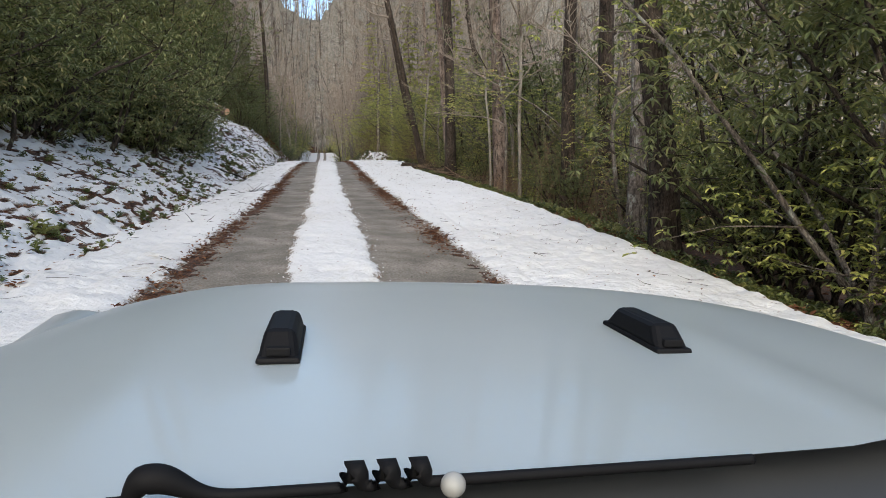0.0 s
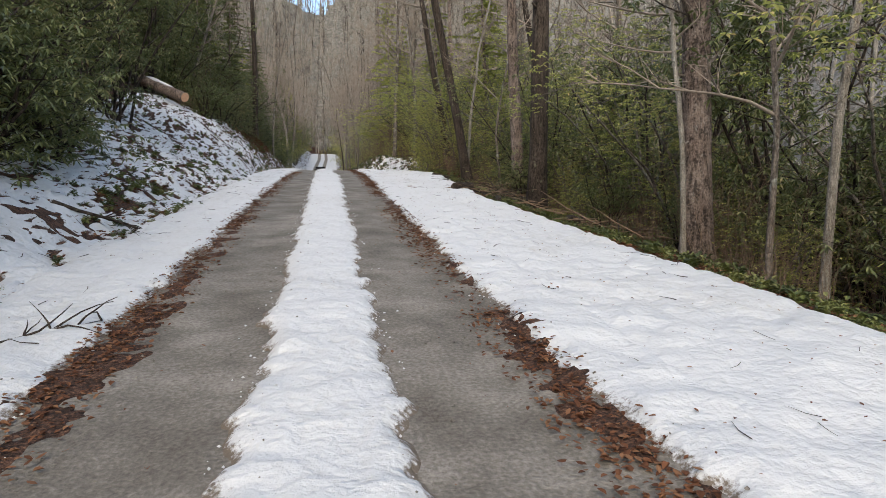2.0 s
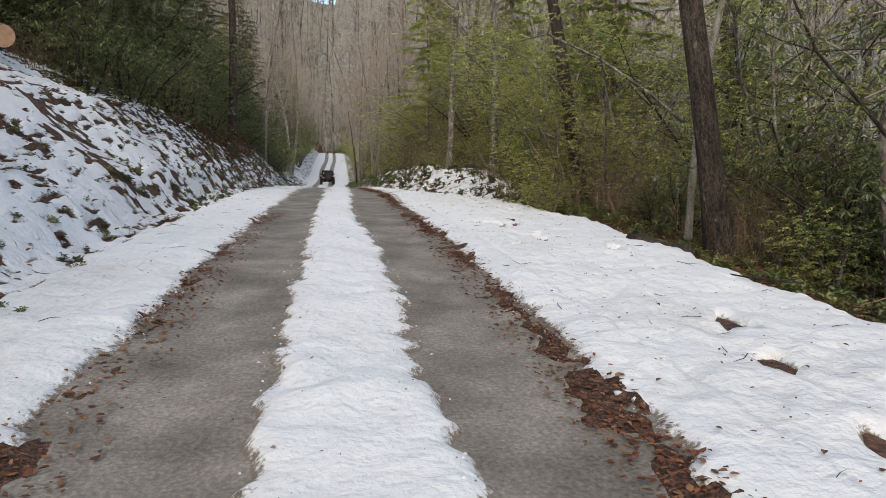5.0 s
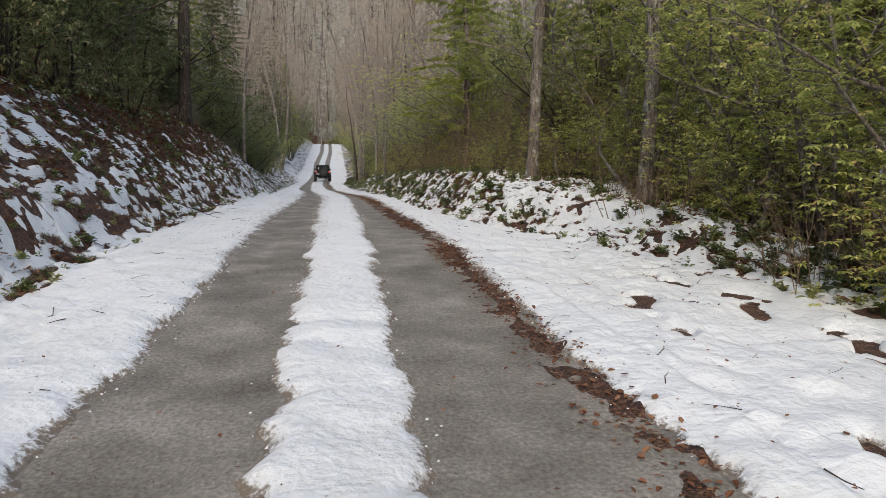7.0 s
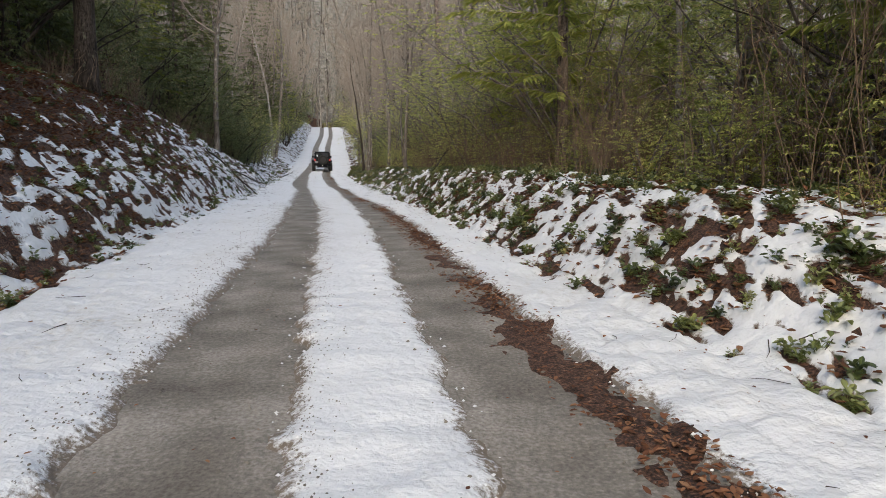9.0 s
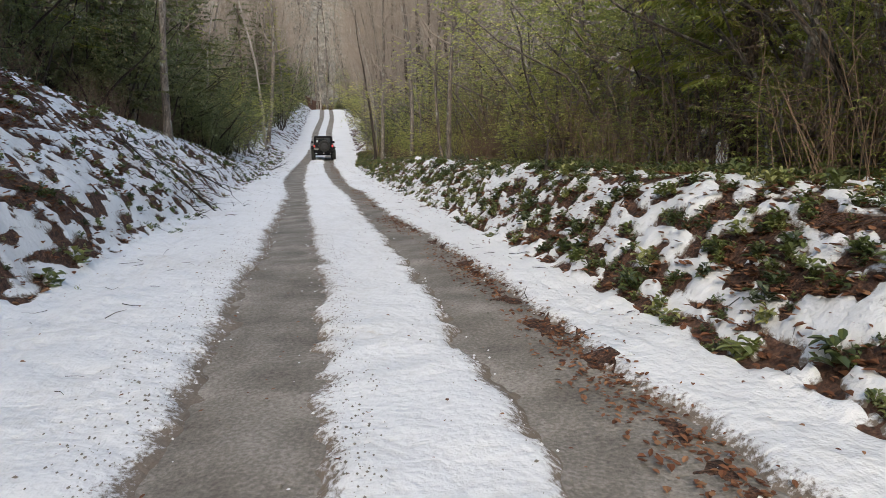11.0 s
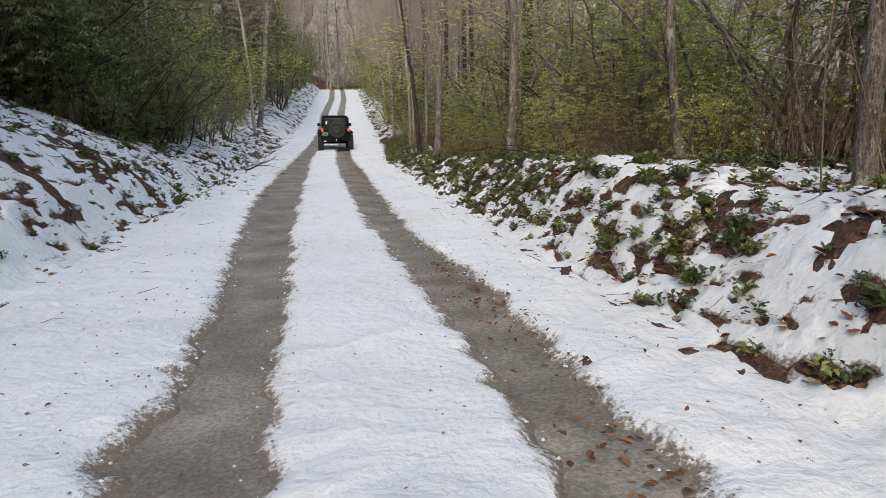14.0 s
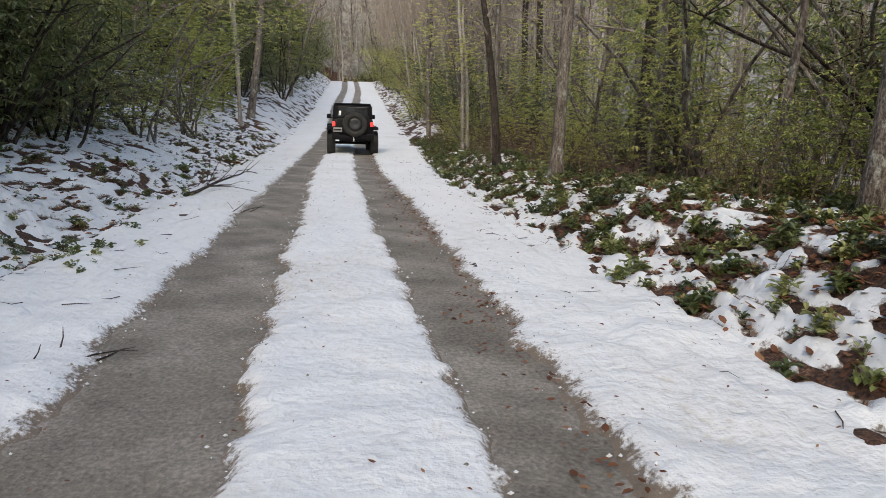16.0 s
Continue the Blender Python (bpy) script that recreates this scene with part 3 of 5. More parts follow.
def conifer(name, label, height, radius, spread, bare_to, mat=NEEDLE, layers=26):
    """A hemlock or pine: straight trunk and drooping sprays of needles."""
    tree = thing(name, label, "tree", "conifers of the wood")
    axis = bent(Vector((0, 0, -0.2)), Vector((0, 0, 1)), height, 10, 0.012)
    trunk = Mesh()
    trunk.tube(axis, [radius * (1 - 0.9 * i / 10) + 0.01 for i in range(11)], 8, 0.04)
    part("trunk", trunk.data("trunk", BARK_PINE, True), tree)
    crown, boughs = Mesh(), Mesh()
    for k in range(layers):
        f = bare_to + (1 - bare_to) * k / layers
        p = axis[int(f * 10)].lerp(axis[min(int(f * 10) + 1, 10)], f * 10 % 1)
        for b in range(4):
            g = k * 1.3 + b * 1.57 + random.uniform(-0.4, 0.4)
            ln = spread * (1.05 - f) / (1.05 - bare_to) * random.uniform(0.6, 1.1) + 0.2
            line = bent(p, Vector((math.cos(g), math.sin(g), random.uniform(0.0, 0.35))), ln, 4, 0.08, -0.08)
            boughs.tube(line, [0.02, 0.015, 0.01, 0.007, 0.003], 3, cap=False)
            for _ in range(max(14, int(ln * 48))):
                s = random.uniform(0.15, 4.0)
                q = line[int(min(s, 3.99))].lerp(line[int(min(s, 3.99)) + 1], s % 1)
                g3 = g + random.choice((-1, 1)) * random.uniform(0.3, 1.1)
                way = Vector((math.cos(g3), math.sin(g3), random.uniform(-0.5, 0.15))).normalized()
                crown.leaf(q, way, random.uniform(0.14, 0.34), random.uniform(0.03, 0.065), 0.25, 0.1)
    tagged(part("bough", boughs.data("bough", TWIG, True), tree), kind="stuff")
    tagged(part("crown", crown.data("crown", mat), tree), kind="stuff")
    return tree


def put(kind, x, y, turn=None, size=1.0, sink=0.0, tilt=0.0):
    """A copy of a thing standing on the ground."""
    g = random.uniform(0, 360) if turn is None else turn
    p = on_ground(x, y, sink)
    m = pose(p.x, p.y, p.z, tilt * math.cos(g), tilt * math.sin(g), g)
    return copy_thing(kind, m @ Matrix.Diagonal((size, size, size, 1)))


bare = [bare_tree("bare_tree", lab, h, r, mt, lf, lb, tw, ln, wd) for lab, h, r, mt, lf, lb, tw, ln, wd in (
    ("tall leafless grey-barked tree on the forest floor", 21, 0.17, BARK, 0.38, 18, 5, 0.03, 0.03),
    ("slender leafless tree with pale bark", 17, 0.09, BARK_PALE, 0.35, 16, 5, 0.05, 0.045),
    ("dark mossy leafless tree with a crooked trunk", 20, 0.21, BARK_DARK, 0.35, 18, 5, 0.05, 0.05),
    ("thin crooked leafless sapling", 10, 0.045, BARK, 0.25, 16, 4, 0.08, 0.07),
    ("straight pine trunk with flaky reddish-grey bark", 26, 0.24, BARK_PINE, 0.6, 14, 5, 0.012, 0.012),
    ("leaning leafless tree with grey bark", 18, 0.14, BARK, 0.3, 18, 5, 0.16, 0.04),
    ("straight dark mossy trunk of a leafless tree", 22, 0.22, BARK_DARK, 0.45, 16, 5, 0.008, 0.014))]
rhodo = [shrub("rhododendron", "dark green rhododendron with drooping leathery leaves on the bank", "shrub", "rhododendrons", h, s, LEAF_DARK, w, 0.155, 0.042, 6, 0.8, BARK_DARK, 1) for h, s, w in
         ((4.2, 2.0, 620), (6.0, 2.4, 860), (2.6, 1.4, 380))]
laurel = [shrub("mountain_laurel", "yellow-green mountain laurel with small glossy leaves by the road", "shrub", "laurels", h, s, LEAF_LIGHT, w, 0.088, 0.036, 6, 0.3, BARK, 1) for h, s, w in
          ((3.4, 1.6, 760), (6.0, 2.0, 1060), (1.8, 1.1, 500))]
hemlock = [conifer("hemlock", "young hemlock with feathery yellow-green needles", h, r, s, b) for h, r, s, b in ((9, 0.09, 2.2, 0.1), (14, 0.14, 2.6, 0.15))]
shaded_hemlock = [conifer("hemlock", "tall hemlock with needles darkened for shade and drooping boughs above the bank", h, r, s, b, NEEDLE_SHADED, 34) for h, r, s, b in ((19, 0.2, 3.4, 0.12), (15, 0.16, 3.0, 0.05))]

for k, ob in enumerate((*bare, *rhodo, *laurel, *hemlock, *shaded_hemlock)):      # the first of each kind stands well back in the wood
    p = on_ground(-22 - 2.2 * k, -8 + 4 * k)
    ob.matrix_basis = Matrix.Translation(p)

# trunks that stand out beside the road: kind, x, y, size, turn
for k, x, y, size, turn in ((4, 6.7, 24.4, 1.1, 10), (4, 7.05, 36.5, 0.92, 80), (6, 6.2, 32.0, 1.25, 40), (6, 7.07, 18.4, 1.0, 150), (6, 9.0, 19.9, 1.3, 200),
                            (2, 5.7, 10.3, 1.2, 300), (0, 6.5, 13.0, 1.15, 20), (3, 6.0, 21.5, 1.1, 130), (1, 6.2, 24.0, 0.6, 20), (1, 6.4, 21.0, 0.7, 190),
                            (0, 4.95, 58.7, 0.85, 95), (0, 5.8, 54.7, 0.8, 15), (3, 7.2, 55.0, 1.5, 60), (0, 4.2, 99.1, 0.72, 33), (0, 3.2, 105.3, 0.7, 100), (2, 3.1, 109.7, 0.5, 210),
                            (0, 4.0, 114.3, 0.6, 50), (0, 3.9, 87.0, 0.5, 140), (3, 5.6, 95.2, 1.5, 10), (3, 4.4, 90.6, 1.4, 220), (3, 4.7, 101.5, 1.2, 75), (0, -5.3, 89.6, 0.78, 170),
                            (6, -5.5, 72.0, 1.15, 90), (5, 6.9, 65.3, 1.0, 280), (1, 3.6, 117.5, 0.8, 30), (0, 3.6, 127.5, 0.7, 250), (0, 4.2, 121.0, 0.7, 10), (5, -5.3, 150.0, 0.9, 40)):
    put(bare[k], x, y, turn, size)

row_of_trunks = [(random.choice((0, 1, 1, 5)), s * random.uniform(4.4, 7.5), y + random.uniform(-3, 3)) for s, first, gap in ((1, 120, 6.5), (-1, 124, 9.0)) for y in np.arange(first, 218, gap)]
for k, u, y in row_of_trunks:
    put(bare[k], float(line_x(y)) + u, float(y), None, random.uniform(0.75, 1.05), 0.05)

# trunks that lean towards the road: kind, x, y, size, degrees
for k, x, y, size, lean in ((6, 6.25, 41.4, 0.95, -10), (6, 7.0, 49.4, 0.9, -9), (0, 4.7, 123, 1.1, -7), (5, 4.9, 135, 1.1, -5), (0, -5.4, 129, 1.1, 8), (5, 5.1, 147, 1.15, -8)):
    p = on_ground(x, y, 0.05)
    copy_thing(bare[k], pose(p.x, p.y, p.z, 0, lean, 0) @ Matrix.Diagonal((size, size, size, 1)))

# slender trunks close behind the verge, farther along
for side, number, y0 in ((1, 74, 106), (-1, 34, 118)):
    for i in range(number):
        y = y0 + (222 - y0) * (i + random.random()) / number
        put(random.choice((bare[0], bare[1], bare[1], bare[5], bare[6])), float(line_x(y)) + side * random.triangular(4.6, 19, 7), y, None, random.uniform(0.7, 1.05), 0.05)

# slight trees that lean over the verge
for k, x, y, size in ((5, -8.2, 56, 0.8), (1, -7.8, 64, 0.9), (5, -8.6, 78, 0.9), (1, -7.2, 93, 0.8), (3, -7.0, 101, 1.3), (1, -7.4, 110, 0.8), (5, -9.4, 118, 0.9), (1, -7.9, 132, 0.8), (3, -8.4, 50, 1.4),
                      (3, 6.4, 61, 1.3), (1, 7.6, 68, 0.8), (3, 6.2, 74, 1.4), (5, 7.9, 82, 0.8), (1, 6.6, 88, 0.7), (3, 5.9, 107, 1.3), (1, 6.6, 43, 0.8), (3, 7.2, 39, 1.3), (1, 8.0, 27, 0.9), (3, 7.5, 15.5, 1.3)):
    put(bare[k], x, y, None, size, 0.05)

# the wood behind them, as far as its trunks can be told apart
for side, number in ((1, 44), (-1, 24)):
    for _ in range(number):
        y = random.uniform(2, 235)
        u = random.uniform(7.5, 17)
        put(random.choice((bare[0], bare[1], bare[1], bare[2], bare[3], bare[3], bare[4], bare[5])), float(line_x(y)) + side * (u + (side < 0)), y, None, random.uniform(0.7, 1.25), 0.05)


def row_of(kinds, count, y0, y1, u0, u1, s0, s1, sink=0.1, tilt=4):
    for i in range(count):
        y = y0 + (y1 - y0) * (i + random.random()) / count
        u = random.uniform(u0, u1)
        if -9.4 < u < -5 and 38.5 < y < 47.5:          # the open bank below the felled log
            continue
        put(random.choice(kinds), float(line_x(y)) + u, y, None, random.uniform(s0, s1), sink, random.uniform(-tilt, tilt))


# evergreen shrubs on the bank
random.seed(11)
row_of(rhodo[:1] + rhodo[2:], 14, 9, 27, -6.5, -5.5, 0.75, 1.0, 0.25, 10)
row_of(rhodo[:2], 22, -4, 46, -8.0, -6.4, 0.8, 1.05, 0.1, 8)
for x, y, s in ((-9.9, 40.5, 0.7), (-10.2, 43.5, 0.75), (-9.7, 46.3, 0.7), (-10.4, 48.6, 0.8), (-8.6, 49.3, 0.6), (-7.7, 51.3, 0.6), (-7.5, 54.0, 0.55), (-8.2, 57.0, 0.7)):      # above the felled log
    put(rhodo[1], x, y, None, s, 0.1)
row_of(rhodo[:2], 22, -4, 50, -11.5, -8.3, 1.0, 1.3)
row_of(rhodo[1:2], 9, 0, 100, -16, -12, 1.1, 1.5)
row_of(rhodo[:2], 13, 46, 84, -9.5, -7.2, 0.8, 1.2, 0.1, 8)
row_of(rhodo[:2], 16, 46, 100, -13, -9.5, 1.0, 1.4)
row_of(rhodo[:2], 10, 84, 102, -8.5, -6.4, 0.7, 1.0)
row_of(rhodo[:1] + rhodo[2:], 6, 98, 108, -6.3, -5.0, 0.65, 0.85, 0.3, 8)
row_of(rhodo[:1] + rhodo[2:], 9, 99, 111, -8, -5.4, 0.75, 1.1)
row_of(rhodo[:2], 7, 100, 112, -10, -6.8, 0.9, 1.2)
row_of(rhodo[:2], 8, 112, 124, -12, -9.2, 0.9, 1.2)
row_of(rhodo[:2], 8, 126, 142, -10, -6.2, 0.9, 1.2)
row_of(rhodo, 24, 140, 215, -9, -4.8, 0.9, 1.4)
row_of(rhodo[:1] + rhodo[2:], 26, 49, 100, -8.2, -6.7, 0.6, 0.85, 0.2, 8)
row_of(rhodo[2:], 8, 20, 30, -5.6, -4.9, 0.8, 1.05, 0.3, 10)
for x, y, s in ((-5.7, 112, 0.85), (-5.5, 116, 0.8), (-6.3, 109, 0.8), (-6.4, 119, 0.9)):
    put(laurel[1], x, y, None, s, 0.1)
# shrubs on the open side
row_of(rhodo[:2], 7, 14, 40, 10.0, 14, 0.85, 1.2)
row_of(rhodo[:2] + laurel[1:2], 9, 3, 9.8, 6.0, 8.5, 0.85, 1.05)
row_of(rhodo[1:2] + laurel[1:2], 9, 14, 36, 8.0, 11, 0.9, 1.2)
row_of(laurel[2:] + rhodo[2:], 16, 13, 46, 6.4, 7.6, 0.45, 0.75)
row_of(laurel[:1] + laurel[2:] + rhodo[2:], 18, 14, 46, 8.0, 10.0, 0.65, 0.95)
row_of(laurel[2:], 22, 46, 104, 5.0, 6.4, 0.5, 0.9)
row_of(rhodo[::2] + laurel[:1], 26, 12, 50, 8.5, 14, 0.8, 1.1)
row_of(laurel, 12, 44, 66, 6.0, 8.5, 0.8, 1.1)
row_of(laurel[1:2], 15, 46, 100, 6.3, 8.0, 0.75, 1.05)
row_of(laurel[:2] + rhodo[:1], 16, 60, 104, 6.0, 9.0, 0.8, 1.15)
row_of(laurel[1:2], 10, 50, 112, 9.5, 14, 1.0, 1.3)
row_of(laurel + rhodo[:1], 20, 104, 150, 4.5, 8, 0.6, 1.1)
row_of(rhodo + laurel, 20, 150, 218, 4.5, 9, 0.9, 1.4)
row_of(laurel[:2] + rhodo[:1], 18, 94, 136, 6.5, 13, 0.8, 1.2)
row_of(laurel[1:2], 12, 40, 84, 8.5, 13, 1.1, 1.45)
row_of(rhodo[:2], 7, 34, 60, 8.0, 13, 0.8, 1.1)
row_of(rhodo[:1] + laurel[:1], 15, 14, 52, 12, 22, 0.9, 1.25)
row_of(rhodo[2:] + laurel[2:], 14, 222, 232, -12, 12, 0.8, 1.3)
for x, y, s, k in ((8.5, 62, 1.0, 1), (10.5, 55, 1.1, 1), (9.5, 72, 0.9, 0), (13, 66, 1.2, 1), (12, 85, 0.9, 1), (-6.4, 158, 1.15, 1), (-7, 168, 1.2, 1), (-10, 120, 1, 1), (-9, 74, 0.8, 0), (-10, 63, 1, 1), (5.9, 70.5, 1.05, 1), (7.4, 76.5, 0.9, 1), (8.2, 78, 1.0, 1), (9.6, 84, 1.0, 1), (10.2, 91, 0.9, 1), (9.0, 64, 0.9, 0), (-8.5, 88, 0.8, 1), (-9.5, 97, 0.9, 1), (-11, 80, 1.0, 1), (-6.9, 123.5, 0.56, 0), (-6.3, 126.5, 0.42, 0), (-7.6, 121.5, 0.45, 0)):
    put(hemlock[k], x, y, None, s, 0.05)

# hemlocks along the left bank, in the needles coloured darker for shade
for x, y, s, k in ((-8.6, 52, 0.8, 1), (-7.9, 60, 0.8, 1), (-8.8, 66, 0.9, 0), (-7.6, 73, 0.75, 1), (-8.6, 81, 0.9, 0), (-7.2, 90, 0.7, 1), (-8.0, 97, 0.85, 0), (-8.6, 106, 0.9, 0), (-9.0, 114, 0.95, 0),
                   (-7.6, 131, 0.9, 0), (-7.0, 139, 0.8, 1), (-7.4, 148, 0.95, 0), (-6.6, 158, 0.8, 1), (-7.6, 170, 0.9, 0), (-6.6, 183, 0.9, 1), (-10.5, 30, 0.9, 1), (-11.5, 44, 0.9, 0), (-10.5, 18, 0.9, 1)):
    put(shaded_hemlock[k], x, y, None, s, 0.05)

for x, y, k, s in ((-5.7, 48.9, 2, 0.85), (-5.4, 51.2, 2, 0.8), (-5.5, 53.6, 0, 0.6), (-5.3, 56.4, 2, 0.8), (-5.4, 59.3, 2, 0.75), (-5.2, 62.8, 2, 0.7)):      # on the crest beyond the felled log
    put(rhodo[k], x, y, None, s, 0.2)


def far_tree(mesh, x, y):
    base = on_ground(x, y, 0.3)
    h, r = random.uniform(13, 22), random.uniform(0.10, 0.26)
    axis = bent(base, Vector((random.gauss(0, 0.05), random.gauss(0, 0.05), 1)), h, 6, 0.04)
    mesh.tube(axis, [r * (1 - 0.13 * i) for i in range(7)], 5, cap=False)
    for _ in range(9):
        i = random.randrange(2, 7)
        g = random.uniform(0, 6.28)
        line = bent(axis[i], Vector((math.cos(g), math.sin(g), random.uniform(0.4, 1.3))), random.uniform(1.5, 4.5), 2, 0.18)
        mesh.tube(line, [r * 0.3, r * 0.2, 0.01], 3, cap=False)
        for _ in range(12):
            q = random.randrange(1, 3)
            mesh.sliver(line[q - 1].lerp(line[q], random.random()), Vector((random.gauss(0, 0.7), random.gauss(0, 0.7), 0.8)), random.uniform(0.8, 2.4), 0.05)


for mat, number in ((BARK_DARK, 420), (BARK, 800), (BARK_PALE, 800)):
    woods = Mesh()
    for _ in range(number // 8):
        far_tree(woods, random.choice((1, 1, -1)) * random.uniform(17, 38), random.uniform(0, 235))
    for _ in range(number):
        pick = random.random()
        if pick < 0.32:
            far_tree(woods, random.uniform(36, 110), random.uniform(20, 330))
        elif pick < 0.44:
            far_tree(woods, random.uniform(-75, -30), random.uniform(30, 300))
        else:
            far_tree(woods, random.uniform(-62, 78), 228 + 150 * random.random() ** 1.6)
    tagged(new("far_woods", woods.data("far_woods", mat, True)), "distant leafless winter woods on the hillside", "woods", kind="stuff")

# ---- low plants, dead leaves and sticks on the banks ----
random.seed(12)
def clump(name, label, count, leaf, width, reach):
    m = Mesh()
    m.v.append(Vector((0, 0, 0)))
    for i in range(count):
        g = i * 2.4 + random.uniform(-0.4, 0.4)
        way = Vector((math.cos(g), math.sin(g), random.uniform(-0.1, 1.5))).normalized()
        base = Vector((random.gauss(0, reach), random.gauss(0, reach), random.uniform(0.0, 0.17)))
        m.leaf(base, way, leaf * random.uniform(0.7, 1.25), width * random.uniform(0.8, 1.2), 0.25, 0.2)
        k = len(m.v)
        m.v.append(base + Vector((0.006, 0, 0)))
        m.f.append((0, k - 6, k))                # its stalk, from the plant's root
    return m


plant_meshes = [clump("plant", "", n, l, w, r) for n, l, w, r in ((26, 0.12, 0.064, 0.06), (20, 0.10, 0.054, 0.05), (34, 0.13, 0.06, 0.085), (14, 0.085, 0.046, 0.035))]
plant_data = [m.data("evergreen_plant", PLANT) for m in plant_meshes]


def bank_places(count, through_snow=0.0):
    """Places on the banks beside the road where snow is thin."""
    n = count * 7
    y = rng.uniform(2, 128, n)
    foot = np.interp(y, BANK_Y, RIGHT_FOOT)
    on_left = rng.random(n) < 0.36
    high = np.where(y > 49, rng.triangular(-0.05, 0.6, 3.6, n), rng.triangular(0.2, 0.8, 3.0, n))
    u = np.where(on_left, -rng.triangular(2.5, 3.2, 7.5, n), foot + high)
    keep = on_left | (y > 49) | (rng.random(n) < 0.35)
    x = line_x(y) + u
    bare = snow_inside(x, y) < 0.0
    thick = rough_field(x, y, 1.3, 3) + 0.6 * rough_field(x, y, 0.35, 5) > rng.uniform(-0.2, 0.9, n)
    keep &= bare | (thick & (rng.random(n) < through_snow))
    pick = np.nonzero(keep)[0][:count]
    return [(float(x[i]), float(y[i])) for i in pick]


def over_snow(x, y):
    """The height of the snow, road or ground that shows at these places."""
    u = np.abs(x - line_x(y))
    return np.where(u < 2.25, np.maximum(road_z(y) + cross_fall(x, y) + 0.014, snow_top(x, y)), top_z(x, y))


for p in bank_places(290):
    ob = new("evergreen_plant", random.choice(plant_data))
    tagged(ob, "low evergreen plant with glossy green leaves poking through snow", "plant", "bank plants")
    s = random.uniform(0.5, 1.0)
    ob.matrix_basis = Matrix.LocRotScale(on_ground(*p), Euler((0, 0, random.uniform(0, 6.28))), (s, s, s))
cover_at = bank_places(10500, 0.35)
for x, y, reach in ((-3.6, 98.5, 0.4), (-3.9, 97.0, 0.4), (-3.4, 100.8, 0.3), (-3.4, 79.5, 0.45), (-3.8, 81.5, 0.5), (-3.2, 77.8, 0.4), (-4.2, 83.2, 0.5), (-3.5, 83.0, 0.4),
                    (-3.8, 35.4, 0.4), (-3.6, 38.4, 0.35), (-3.7, 19.4, 0.4), (-4.1, 32.6, 0.4), (-3.4, 15.5, 0.35), (-4.3, 18.0, 0.5), (-3.3, 29.0, 0.3), (-3.2, 65.5, 0.3), (-3.3, 70.5, 0.3)):
    cover_at += [(x + random.gauss(0, reach), y + random.gauss(0, 1.6 * reach)) for _ in range(24)]
cover_z = 0.02 + 0.4 * ground_z(np.array([p[0] for p in cover_at]), np.array([p[1] for p in cover_at])) - 0.02 + 0.6 * top_z(np.array([p[0] for p in cover_at]), np.array([p[1] for p in cover_at]))
kinds = [(np.array(m.v), m.f) for m in plant_meshes]
cover = Mesh()
for (x, y), z in zip(cover_at, cover_z):
    points, faces = random.choice(kinds)
    s, a = random.triangular(0.25, 0.9, 0.38) * (0.72 if x < 0 else 1.0), random.uniform(0, 6.28)
    c, d, n = s * math.cos(a), s * math.sin(a), len(cover.v)
    cover.v += np.stack([x + c * points[:, 0] - d * points[:, 1], y + d * points[:, 0] + c * points[:, 1], z + s * points[:, 2]], 1).tolist()
    cover.f += [tuple(i + n for i in f) for f in faces]
tagged(new("ground_cover", cover.data("ground_cover", PLANT)), "dense low evergreen plants growing through the snowy banks", "plants", kind="stuff")

litter = Mesh()


def drift_depth(x, y):
    """Thickness of the drifts of dead leaves and needles along the track edges; negative where there is none."""
    u = x - line_x(y)
    ro, lo = np.interp(y, EDGE_Y, RIGHT_OUT), np.interp(y, EDGE_Y, LEFT_OUT)
    wr = np.interp(y, [0, 20, 45, 60, 76, 84, 120], [0.20, 0.18, 0.28, 0.40, 0.16, -0.12, -0.15])
    wl = np.interp(y, [0, 20, 40, 50, 120], [0.26, 0.34, 0.16, -0.2, -0.3])
    rag = 0.08 * rough_field(x, y, 1.2, 4) + 0.10 * rough_field(x, y, 0.3, 6) + 0.14 * rough_field(x, y, 0.13, 7)
    inside = np.maximum(np.minimum(u - ro + wr, ro + 0.05 - u), np.minimum(lo + wl - u, u - lo + 0.05)) + rag - 0.09
    smear = 0.10 - np.hypot((u + 1.9) / 0.5, (y - 81) / 1.2) * 0.4 + 1.3 * rag
    foot = np.interp(y, BANK_Y, RIGHT_FOOT)
    seam = np.minimum(np.minimum(-0.05 - np.abs(u - foot + 0.05), (y - 84) * 0.2), (107 - y) * 0.2) + rag
    inside = np.maximum(inside, np.maximum(np.minimum(smear, 0.2), seam))
    return np.where(inside > 0, np.minimum(inside, 0.3) * 0.05, np.maximum(inside, -0.15) * 0.4) + 0.003 * rough_field(x, y, 0.14, 2)


drift = sheet("leaf_drift", np.arange(-3.2, 3.0, 0.06), np.arange(1, 120, 0.08), lambda x, y: np.maximum(road_z(y) + cross_fall(x, y) + 0.014, snow_top(x, y)) + drift_depth(x, y), LITTER, lambda x, y: drift_depth(x, y) > -0.03)
tagged(drift, "drifts of red-brown dead leaves and needles along the wheel tracks", "leaves", kind="stuff")


drops = []


def drop_leaf(x, y, size):
    drops.append((x, y, size))


